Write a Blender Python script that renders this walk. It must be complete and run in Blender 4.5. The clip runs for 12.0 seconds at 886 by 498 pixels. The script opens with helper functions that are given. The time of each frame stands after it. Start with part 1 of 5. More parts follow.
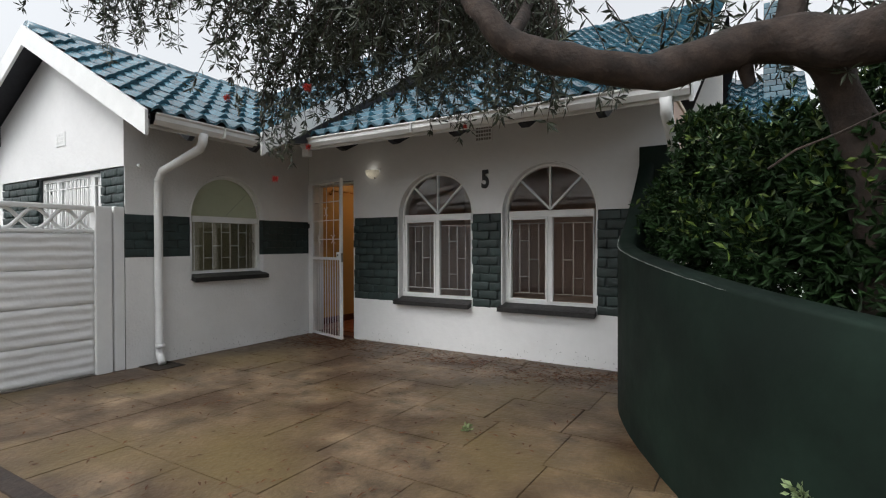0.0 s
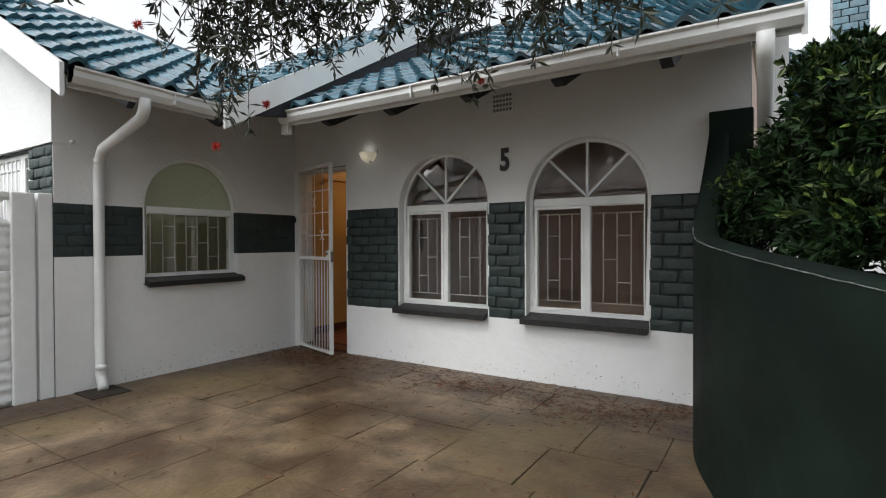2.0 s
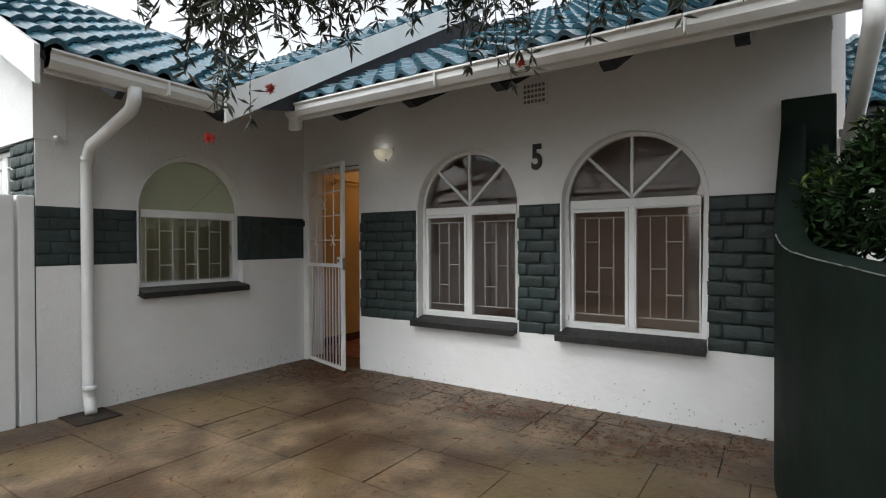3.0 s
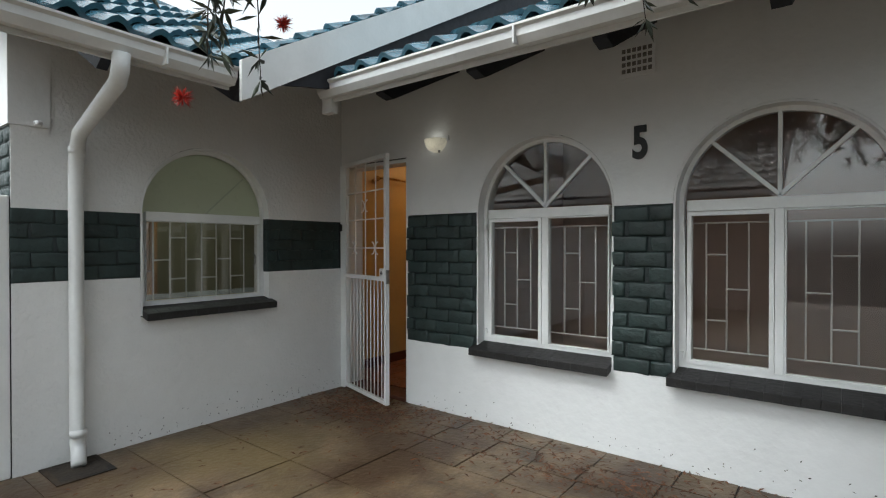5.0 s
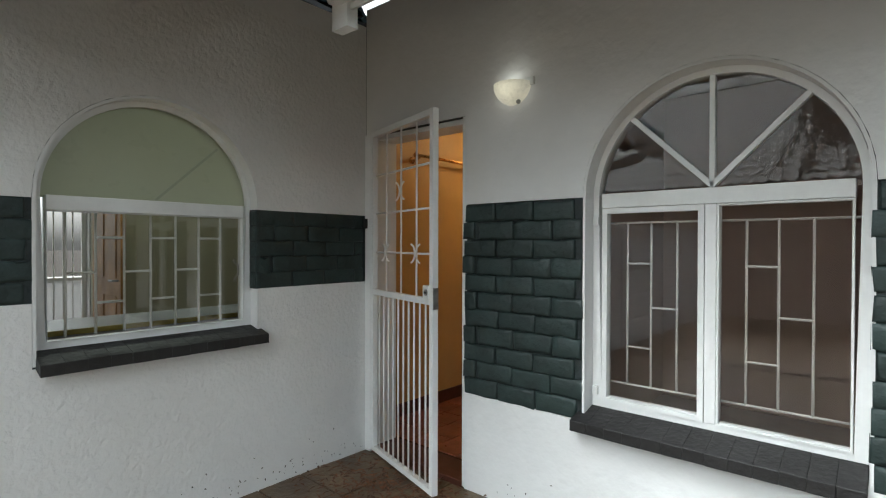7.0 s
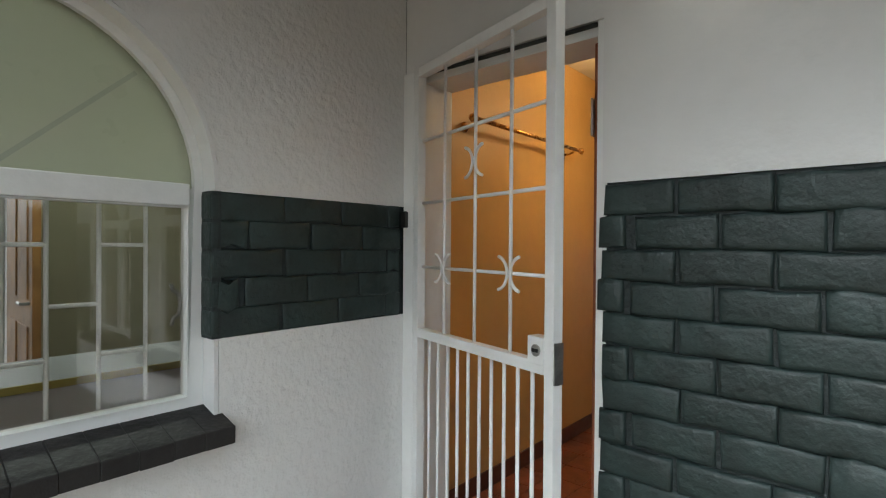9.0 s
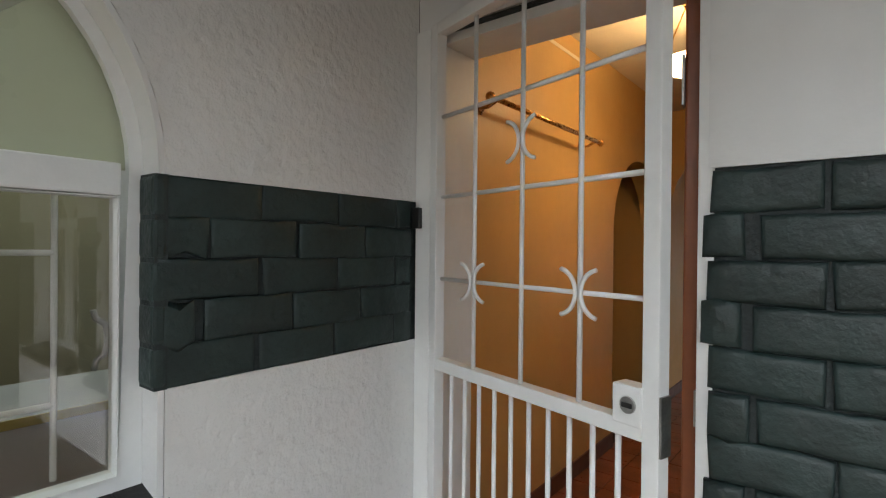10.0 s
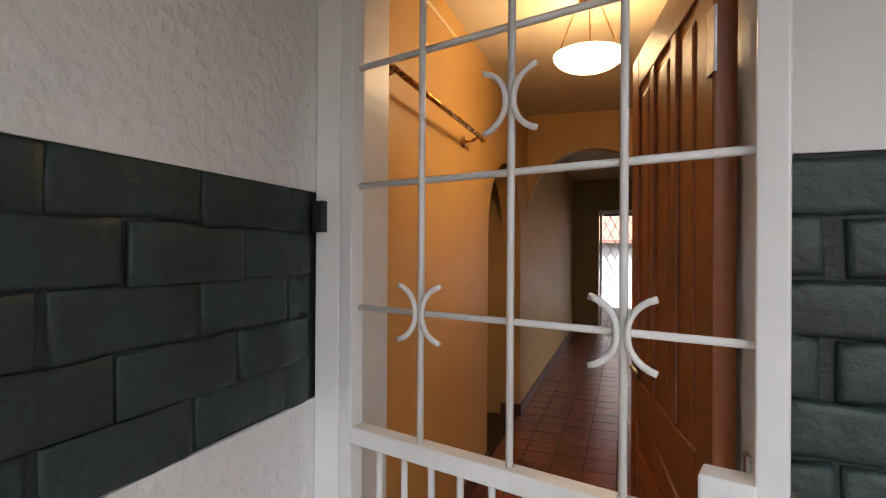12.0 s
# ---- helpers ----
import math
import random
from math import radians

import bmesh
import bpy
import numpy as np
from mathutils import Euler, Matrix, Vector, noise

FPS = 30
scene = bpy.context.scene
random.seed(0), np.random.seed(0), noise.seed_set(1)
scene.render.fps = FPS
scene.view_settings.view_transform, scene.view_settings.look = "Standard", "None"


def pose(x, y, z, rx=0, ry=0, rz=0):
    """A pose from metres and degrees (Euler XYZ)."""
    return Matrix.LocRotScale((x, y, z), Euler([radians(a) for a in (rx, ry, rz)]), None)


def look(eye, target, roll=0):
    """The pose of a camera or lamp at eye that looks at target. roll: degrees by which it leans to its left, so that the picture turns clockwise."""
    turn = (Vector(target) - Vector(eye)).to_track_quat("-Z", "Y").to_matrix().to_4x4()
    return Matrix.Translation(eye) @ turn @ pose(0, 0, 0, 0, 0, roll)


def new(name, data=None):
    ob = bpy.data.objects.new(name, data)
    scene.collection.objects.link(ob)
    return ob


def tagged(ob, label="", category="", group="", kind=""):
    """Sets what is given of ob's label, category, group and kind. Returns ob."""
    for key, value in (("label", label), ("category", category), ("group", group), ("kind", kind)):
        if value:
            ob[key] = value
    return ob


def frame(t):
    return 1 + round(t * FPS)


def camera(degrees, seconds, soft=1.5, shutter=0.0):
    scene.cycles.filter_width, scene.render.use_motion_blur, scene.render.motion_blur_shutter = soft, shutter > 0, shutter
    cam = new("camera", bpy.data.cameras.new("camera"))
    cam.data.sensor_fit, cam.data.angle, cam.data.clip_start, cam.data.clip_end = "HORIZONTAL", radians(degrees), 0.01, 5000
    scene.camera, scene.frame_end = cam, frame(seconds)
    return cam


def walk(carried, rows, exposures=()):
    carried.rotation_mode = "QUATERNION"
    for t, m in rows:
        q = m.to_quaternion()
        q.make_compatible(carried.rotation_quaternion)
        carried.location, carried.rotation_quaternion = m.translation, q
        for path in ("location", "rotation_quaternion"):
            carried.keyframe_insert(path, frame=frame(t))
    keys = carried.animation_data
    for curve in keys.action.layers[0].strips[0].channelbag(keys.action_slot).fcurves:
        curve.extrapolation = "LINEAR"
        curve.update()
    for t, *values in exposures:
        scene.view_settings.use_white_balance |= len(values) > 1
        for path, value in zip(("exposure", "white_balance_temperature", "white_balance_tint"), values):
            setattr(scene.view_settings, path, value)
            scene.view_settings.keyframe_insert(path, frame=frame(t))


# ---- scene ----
cam = camera(81.2, 12.0, soft=1.15)
METRES, EYE, TILT, LEAN, TURN = 6.5, 1.22, 0.0, 0.0, 31.6
ROWS = [
    (0.0, 0.0, 0.0, 0.0, -0.0, -0.61, 0.11),
    (0.5, 0.0033, 0.0435, -0.0034, 0.13, -0.68, 0.11),
    (1.0, 0.0063, 0.0852, -0.0045, 0.46, -0.68, 0.16),
    (1.5, 0.0053, 0.1288, -0.0028, 0.82, -0.72, 0.18),
    (2.0, 0.0006, 0.1696, -0.0046, 1.1, -0.69, 0.19),
    (2.5, -0.013, 0.209, -0.0015, 1.45, -0.63, 0.2),
    (4.5, -0.0428, 0.3373, 0.0102, 4.9, -0.35, 0.1),
    (5.0, -0.0606, 0.3817, 0.0131, 6.17, -0.44, 0.02),
    (5.5, -0.0772, 0.4343, 0.0136, 6.84, -0.41, -0.06),
    (6.0, -0.0913, 0.4915, 0.0145, 8.08, -0.48, -0.07),
    (6.5, -0.1064, 0.5484, 0.016, 8.99, -0.49, -0.08),
    (8.5, -0.1912, 0.762, 0.0215, 9.82, -0.6, -0.27),
    (9.0, -0.2124, 0.8003, 0.0223, 9.49, -0.4, -0.4),
    (9.5, -0.2305, 0.8373, 0.023, 8.67, -0.31, -0.5),
    (10.0, -0.2464, 0.8658, 0.0245, 6.89, -0.27, -0.53),
    (10.5, -0.2631, 0.8867, 0.0253, 1.66, -0.06, -0.59),
    (11.0, -0.2738, 0.9089, 0.0239, -3.71, -0.02, -0.56),
    (11.5, -0.2792, 0.9274, 0.0253, -8.02, 0.08, -0.47),
    (12.0, -0.2851, 0.9411, 0.0274, -12.23, 0.18, -0.37),
]
walk(cam, [(t, pose(0, 0, EYE, TILT, LEAN, TURN) @ pose(METRES * x, METRES * y, METRES * z, 90 + pitch, roll, yaw)) for t, x, y, z, yaw, pitch, roll in ROWS],
     exposures=[(0.0, 0.31, 6300, 10), (1.5, 0.48, 6300, 9), (2.5, 0.57, 6300, 9), (4.5, 0.6, 6100, 6), (6.5, 1.06, 6000, 3), (8.5, 1.64, 6000, 4), (9.5, 1.74, 6050, 5), (10.5, 1.76, 6150, 9), (11.5, 1.8, 6200, 8), (12.0, 1.95, 6250, 14)])

# ---- daylight: an overcast sky ----
world = bpy.data.worlds.new("overcast")
scene.world = world
world.use_nodes = True
wn, wl = world.node_tree.nodes, world.node_tree.links
sky = wn.new("ShaderNodeTexSky")
sky.sky_type, sky.sun_disc, sky.sun_elevation, sky.sun_rotation = 'NISHITA', False, radians(53), radians(200)
sky.air_density, sky.dust_density, sky.ozone_density = 1.7, 4.0, 0.8
pale = wn.new("ShaderNodeHueSaturation")
pale.inputs["Saturation"].default_value = 0.10
pale.inputs["Value"].default_value = 1.2
wl.new(sky.outputs[0], pale.inputs["Color"])
wl.new(pale.outputs[0], wn["Background"].inputs[0])
wn["Background"].inputs[1].default_value = 0.15
sun = new("sun", bpy.data.lights.new("sun", "SUN"))
sun.data.energy, sun.data.angle, sun.data.color = 0.95, radians(35), (1.0, 0.97, 0.92)
sun.matrix_world = look((-2.8, -7.5, 10.5), (0, 0, 0))


# ---- materials ----
def material(name, base, rough=0.7, metal=0.0, vary=0.12, scale=6.0, bump=0.0, bump_scale=40.0, random_piece=0.0, island=0.0,
             spots=None, moss=None, spot_scale=2.0, spot_low=0.5, spot_high=0.7, emit=0.0, spec=0.5, detail=6.0):
    """A painted or natural surface: two scales of colour noise, stains, fine relief."""
    m = bpy.data.materials.new(name)
    m.use_nodes = True
    n, l = m.node_tree.nodes, m.node_tree.links
    b = n["Principled BSDF"]
    b.inputs["Roughness"].default_value, b.inputs["Metallic"].default_value = rough, metal
    b.inputs["Specular IOR Level"].default_value = spec
    co = n.new("ShaderNodeTexCoord")
    geo = n.new("ShaderNodeNewGeometry")

    def noise_at(sc, det):
        t = n.new("ShaderNodeTexNoise")
        t.inputs["Scale"].default_value, t.inputs["Detail"].default_value = sc, det
        l.new(geo.outputs["Position"], t.inputs["Vector"])
        return t.outputs["Fac"]

    def mixed(kind, fac, a, c):
        x = n.new("ShaderNodeMix")
        x.data_type, x.blend_type = 'RGBA', kind
        for sock, val in ((x.inputs[0], fac), (x.inputs[6], a), (x.inputs[7], c)):
            if isinstance(val, bpy.types.NodeSocket):
                l.new(val, sock)
            else:
                sock.default_value = val
        return x.outputs[2]

    def ramp(src, lo, hi):
        r = n.new("ShaderNodeMapRange")
        r.inputs[1].default_value, r.inputs[2].default_value = lo, hi
        l.new(src, r.inputs[0])
        return r.outputs[0]

    dark = tuple(c * (1 - 2 * vary) for c in base) + (1,)
    light = tuple(min(1, c * (1 + vary)) for c in base) + (1,)
    col = mixed('MIX', ramp(noise_at(scale, detail), 0.3, 0.7), dark, light)
    col = mixed('MULTIPLY', ramp(noise_at(scale * 9, 3), 0.35, 0.75), col, (1 - vary, 1 - vary, 1 - vary, 1))
    if spots:
        col = mixed('MIX', ramp(noise_at(spot_scale, 5), spot_low, spot_high), col, (*spots, 1))
    if moss:
        col = mixed('MIX', ramp(noise_at(0.9, 6), 0.48, 0.66), col, (*moss, 1))
    if random_piece or island:
        oi = n.new("ShaderNodeObjectInfo").outputs["Random"] if random_piece else geo.outputs["Random Per Island"]
        k = random_piece or island
        r = n.new("ShaderNodeMapRange")
        r.inputs[3].default_value, r.inputs[4].default_value = 1 - k, 1 + k
        l.new(oi, r.inputs[0])
        h = n.new("ShaderNodeHueSaturation")
        l.new(r.outputs[0], h.inputs["Value"])
        l.new(col, h.inputs["Color"])
        col = h.outputs[0]
    l.new(col, b.inputs["Base Color"])
    rr = n.new("ShaderNodeMapRange")
    rr.inputs[3].default_value, rr.inputs[4].default_value = max(0.02, rough - 0.12), min(1, rough + 0.12)
    l.new(noise_at(scale * 3, 4), rr.inputs[0])
    l.new(rr.outputs[0], b.inputs["Roughness"])
    if bump:
        bp = n.new("ShaderNodeBump")
        bp.inputs["Strength"].default_value, bp.inputs["Distance"].default_value = bump, 0.01
        l.new(noise_at(bump_scale, 4), bp.inputs["Height"])
        l.new(bp.outputs[0], b.inputs["Normal"])
    if emit:
        b.inputs["Emission Color"].default_value = (*base, 1)
        b.inputs["Emission Strength"].default_value = emit
    return m


def glass_material(name, rough=0.0, tint=(1, 1, 1), clear=0.9):
    """Thin window glass: mostly clear, glossy by Fresnel; rougher for obscured panes."""
    m = bpy.data.materials.new(name)
    m.use_nodes = True
    n, l = m.node_tree.nodes, m.node_tree.links
    out = n["Material Output"]
    n.remove(n["Principled BSDF"])
    tr = n.new("ShaderNodeBsdfTransparent")
    tr.inputs[0].default_value = (*[c * clear for c in tint], 1)
    gl = n.new("ShaderNodeBsdfGlossy")
    gl.inputs["Roughness"].default_value = rough
    fr = n.new("ShaderNodeFresnel")
    fr.inputs[0].default_value = 1.52
    k = n.new("ShaderNodeMath")
    k.operation = 'MULTIPLY'
    k.inputs[1].default_value = 1.5
    l.new(fr.outputs[0], k.inputs[0])
    mx = n.new("ShaderNodeMixShader")
    l.new(k.outputs[0], mx.inputs[0])
    l.new(tr.outputs[0], mx.inputs[1])
    l.new(gl.outputs[0], mx.inputs[2])
    l.new(mx.outputs[0], out.inputs[0])
    return m


plaster = material("white_plaster", (0.76, 0.765, 0.76), 0.72, vary=0.03, scale=1.2, bump=0.4, bump_scale=24, spots=(0.66, 0.66, 0.64), spot_scale=1.1, spot_low=0.52, spot_high=0.9)
plaster_rough = material("rough_plaster", (0.75, 0.75, 0.74), 0.62, vary=0.03, scale=1.4, bump=0.8, bump_scale=38, spots=(0.64, 0.63, 0.6), spot_scale=0.9, spot_low=0.52, spot_high=0.9)
brick_paint = material("dark_green_brick_paint", (0.021, 0.038, 0.036), 0.5, vary=0.16, scale=9, bump=0.8, bump_scale=26, random_piece=0.16)
# the bricks' paint again, darkened to give the joints their shade
mortar_paint = material("shaded_mortar", (0.015, 0.024, 0.025), 0.6, vary=0.1, scale=12, bump=0.6, bump_scale=60)
sill_paint = material("black_sill_paint", (0.015, 0.014, 0.014), 0.58, vary=0.2, scale=10, bump=0.5, bump_scale=50, random_piece=0.08)
white_gloss = material("white_gloss_paint", (0.78, 0.79, 0.78), 0.35, vary=0.03, scale=5, bump=0.1, bump_scale=30)
gutter_white = material("weathered_white_metal", (0.72, 0.73, 0.72), 0.4, vary=0.05, scale=4, spots=(0.52, 0.52, 0.49), spot_scale=3, spot_low=0.6, spot_high=0.9)
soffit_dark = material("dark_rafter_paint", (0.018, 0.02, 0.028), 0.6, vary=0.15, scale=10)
tile_blue = material("teal_roof_tile", (0.045, 0.125, 0.17), 0.16, spec=0.9, vary=0.22, scale=7, bump=0.2, bump_scale=60, random_piece=0.25, spots=(0.08, 0.17, 0.21), spot_scale=5, spot_low=0.5, spot_high=0.75)
tile_grey = material("grey_roof_tile", (0.34, 0.34, 0.32), 0.5, vary=0.15, scale=6, bump=0.3, bump_scale=50, island=0.2)
green_wall_paint = material("dark_green_wall_paint", (0.009, 0.018, 0.013), 0.68, spec=0.14, vary=0.22, scale=2.2, bump=0.15, bump_scale=18, spots=(0.006, 0.01, 0.008), spot_scale=1.6, spot_low=0.5, spot_high=0.8)
slab = material("stained_concrete_paving", (0.185, 0.13, 0.078), 0.45, vary=0.34, scale=4.5, bump=0.6, bump_scale=30, random_piece=0.05, spots=(0.052, 0.029, 0.014), spot_scale=1.7, spot_low=0.40, spot_high=0.62, moss=(0.125, 0.088, 0.036))
slab_far = material("worn_concrete_drive", (0.185, 0.13, 0.078), 0.5, vary=0.26, scale=2.6, bump=0.5, bump_scale=45, spots=(0.085, 0.052, 0.026), spot_scale=1.9, spot_low=0.45, spot_high=0.66, moss=(0.15, 0.105, 0.04))
joint = material("dirt_joint", (0.035, 0.022, 0.012), 0.9, vary=0.45, scale=4, bump=0.6, bump_scale=80)
soil = material("dark_soil", (0.035, 0.026, 0.018), 0.95, vary=0.3, scale=10, bump=0.9, bump_scale=40)
litter = material("dry_leaf_litter", (0.15, 0.065, 0.03), 0.8, vary=0.3, scale=20, island=0.5)
bark = material("brown_bark", (0.042, 0.028, 0.021), 0.85, vary=0.35, scale=14, bump=0.8, bump_scale=38)
leaf_dark = material("narrow_tree_leaf", (0.045, 0.058, 0.034), 0.5, vary=0.2, scale=9, island=0.45)
leaf_hedge = material("hedge_leaf", (0.016, 0.038, 0.011), 0.6, spec=0.15, vary=0.2, scale=8, island=0.5)
leaf_new = material("fresh_hedge_leaf", (0.09, 0.14, 0.022), 0.42, vary=0.2, scale=8, island=0.35)
flower_red = material("red_bottlebrush", (0.55, 0.035, 0.02), 0.6, vary=0.2, scale=30, island=0.3)
# grey that stands for the shade inside the air brick's holes
vent_hole = material("vent_hole_shade", (0.2, 0.19, 0.175), 0.9, vary=0.2, scale=20)
black_metal = material("black_paint", (0.012, 0.012, 0.012), 0.5, vary=0.1)
steel = material("dull_steel", (0.42, 0.41, 0.39), 0.38, metal=1.0, vary=0.15, scale=20)
brass = material("brass_tube", (0.62, 0.36, 0.12), 0.28, metal=1.0, vary=0.1, scale=20)
door_wood = material("varnished_red_wood", (0.27, 0.078, 0.024), 0.36, vary=0.09, scale=7, bump=0.05, bump_scale=40)
pale_wood = material("varnished_pine", (0.42, 0.22, 0.075), 0.4, vary=0.2, scale=5)
ochre = material("ochre_wall_paint", (0.54, 0.33, 0.11), 0.5, vary=0.04, scale=2, bump=0.15, bump_scale=60)
cream = material("cream_wall_paint", (0.36, 0.34, 0.24), 0.7, vary=0.04, scale=2, bump=0.1, bump_scale=60)
brown_room = material("dull_brown_room_paint", (0.62, 0.47, 0.39), 0.8, vary=0.05, scale=2)
red_tile = material("red_floor_tile", (0.27, 0.085, 0.042), 0.32, vary=0.2, scale=6, random_piece=0.15)
red_grout = material("dark_grout", (0.06, 0.025, 0.015), 0.7)
skirting = material("dark_red_skirting", (0.09, 0.03, 0.018), 0.4, vary=0.15)
ceiling_white = material("ceiling_paint", (0.7, 0.62, 0.48), 0.8, vary=0.03)
mesh_white = material("white_curtain", (0.72, 0.72, 0.7), 0.8, vary=0.05)
counter_grey = material("grey_worktop", (0.3, 0.32, 0.34), 0.4, vary=0.1)
porcelain = material("frosted_lamp_glass", (0.8, 0.76, 0.66), 0.3, emit=0.06)
lamp_on = material("lit_lamp_bowl", (1.0, 0.74, 0.42), 0.4, emit=3.5)
pane = glass_material("window_glass", 0.0, (1, 0.98, 0.96), 0.97)
frosted = material("obscured_pane", (0.42, 0.43, 0.35), 0.3, vary=0.05, scale=3)
fn, fl = frosted.node_tree.nodes, frosted.node_tree.links
through_light, both = fn.new("ShaderNodeBsdfTranslucent"), fn.new("ShaderNodeMixShader")
through_light.inputs[0].default_value, both.inputs[0].default_value = (0.56, 0.56, 0.44, 1), 0.55
fl.new(fn["Principled BSDF"].outputs[0], both.inputs[1])
fl.new(through_light.outputs[0], both.inputs[2])
fl.new(both.outputs[0], fn["Material Output"].inputs[0])


# ---- builders ----
def finish(name, bm, mat, smooth=False):
    me = bpy.data.meshes.new(name)
    bmesh.ops.recalc_face_normals(bm, faces=bm.faces)
    bm.to_mesh(me)
    bm.free()
    me.materials.append(mat)
    if smooth:
        me.polygons.foreach_set("use_smooth", [True] * len(me.polygons))
    return me


def part(name, bm, mat, parent=None, label="", smooth=False):
    ob = new(name, finish(name, bm, mat, smooth))
    if parent:
        ob.parent = parent
    if label:
        ob["label"] = label
    return ob


def thing(name, label, category, at=(0, 0, 0), group="", kind=""):
    ob = new(name)
    ob.location = at
    ob.empty_display_size = 0.1
    return tagged(ob, label, category, group, kind)


def box(bm, x0, x1, y0, y1, z0, z1, bevel=0.0):
    r = bmesh.ops.create_cube(bm, size=1, matrix=Matrix.Translation(((x0 + x1) / 2, (y0 + y1) / 2, (z0 + z1) / 2)) @ Matrix.Diagonal((abs(x1 - x0), abs(y1 - y0), abs(z1 - z0), 1)))
    if bevel:
        es = {e for v in r["verts"] for e in v.link_edges}
        bmesh.ops.bevel(bm, geom=list(es), offset=bevel, segments=2, affect='EDGES', profile=0.6)
    return bm


def boxed(*a, bevel=0.0):
    return box(bmesh.new(), *a, bevel=bevel)


def tube(bm, points, radius, sides=8, end_radius=None, cap=True):
    """A round bar, pipe or limb along points, tapering to end_radius."""
    pts = [Vector(p) for p in points]
    end_radius = radius if end_radius is None else end_radius
    rings, side = [], None
    for i, p in enumerate(pts):
        d = (pts[min(i + 1, len(pts) - 1)] - pts[max(i - 1, 0)]).normalized()
        if side is None:
            side = d.cross(Vector((0.3, 0.2, 1)) if abs(d.z) < 0.9 else Vector((1, 0, 0))).normalized()
        else:
            side = (side - d * side.dot(d)).normalized()
        up = d.cross(side)
        r = radius + (end_radius - radius) * i / max(1, len(pts) - 1)
        rings.append([bm.verts.new(p + (side * math.cos(a) + up * math.sin(a)) * r) for a in (2 * math.pi * k / sides for k in range(sides))])
    for a, b in zip(rings, rings[1:]):
        for k in range(sides):
            bm.faces.new((a[k], a[(k + 1) % sides], b[(k + 1) % sides], b[k]))
    if cap:
        bm.faces.new(rings[0][::-1])
        bm.faces.new(rings[-1])
    return bm


def sheet(outline, holes, place, thick):
    """A flat slab with holes: 2D loops, put into the world by place(u, v, w), w from 0 to thick."""
    bm = bmesh.new()
    edges = []
    for loop in (outline, *holes):
        vs = [bm.verts.new((u, v, 0)) for u, v in loop]
        edges += [bm.edges.new((vs[i], vs[(i + 1) % len(vs)])) for i in range(len(vs))]
    r = bmesh.ops.triangle_fill(bm, use_beauty=True, use_dissolve=False, edges=edges)
    faces = [f for f in r["geom"] if isinstance(f, bmesh.types.BMFace)]
    ext = bmesh.ops.extrude_face_region(bm, geom=faces)
    for v in [v for v in ext["geom"] if isinstance(v, bmesh.types.BMVert)]:
        v.co.z = thick
    for v in bm.verts:
        v.co = Vector(place(*v.co))
    return bm


def arc(cx, cz, r, a0, a1, n=20):
    return [(cx + r * math.cos(radians(a0 + (a1 - a0) * i / n)), cz + r * math.sin(radians(a0 + (a1 - a0) * i / n))) for i in range(n + 1)]


def arched(cx, hw, z0, spring, r=None, n=20):
    r = r or hw
    return [(cx - hw, z0), (cx + hw, z0)] + arc(cx, spring, r, 0, 180, n)


MAIN_Y, SIDE_X, GROUND = 5.19, -5.40, -0.034
on_main = lambda u, v, w: (u, MAIN_Y + w, v)
on_side = lambda u, v, w: (SIDE_X - w, u, v)
W1, W2, HW, SPRING, SILL_Z = -3.325, -1.912, 0.518, 1.55, 0.545
W0, HW0, SPRING0, SILL0_Z = 3.92, 0.49, 1.53, 0.865
DOOR_L, DOOR_R, DOOR_TOP = -5.36, -4.562, 2.05

# ---- walls ----
wall_main = thing("wall_main", "white plastered house wall with dark green brick panels", "wall", (-3, MAIN_Y, 0), kind="structure")
wall_main.location = (0, 0, 0)
core_out = [(SIDE_X, -0.3), (DOOR_L, -0.3), (DOOR_L, DOOR_TOP), (DOOR_R, DOOR_TOP), (DOOR_R, -0.3), (-0.72, -0.3), (-0.72, 2.62), (SIDE_X, 2.62)]
part("masonry", sheet(core_out, [arched(W1, HW, SILL_Z - 0.06, SPRING), arched(W2, HW, SILL_Z - 0.06, SPRING)], lambda u, v, w: (u, MAIN_Y + 0.008 + w, v), 0.2), mortar_paint, wall_main)
# the plaster coat: upper field with its arches, and the lower apron
arch_hw = HW + 0.012
upper = [(DOOR_R, 1.555), (W1 - arch_hw, 1.555)] + arc(W1, SPRING, arch_hw, 180, 0)[1:-1] + [(W1 + arch_hw, 1.555), (W2 - arch_hw, 1.555)] + arc(W2, SPRING, arch_hw, 180, 0)[1:-1] + [(W2 + arch_hw, 1.555), (-0.72, 1.555), (-0.72, 2.62), (SIDE_X + 0.002, 2.62), (SIDE_X + 0.002, DOOR_TOP), (DOOR_R, DOOR_TOP)]
part("upper_plaster", sheet(upper, [], on_main, 0.016), plaster, wall_main)
lower = [(DOOR_R, -0.3), (-0.72, -0.3), (-0.72, 0.505), (DOOR_R, 0.505)]
part("lower_plaster", sheet(lower, [], on_main, 0.016), plaster, wall_main)


def reveal(name, cx, hw, z0, spring, place, depth, parent, mat):
    """The plastered lining of an arched opening."""
    bm = bmesh.new()
    loop = arched(cx, hw, z0, spring, n=24)
    inner = arched(cx, hw - 0.012, z0 + 0.012, spring, hw - 0.012, n=24)
    rows = [[bm.verts.new(place(u, v, w)) for u, v in lp] for lp, w in ((loop, -0.001), (inner, -0.001), (inner, depth), (loop, depth))]
    for a, b in zip(rows, rows[1:] + rows[:1]):
        for i in range(len(loop)):
            j = (i + 1) % len(loop)
            bm.faces.new((a[i], a[j], b[j], b[i]))
    return part(name, bm, mat, parent)


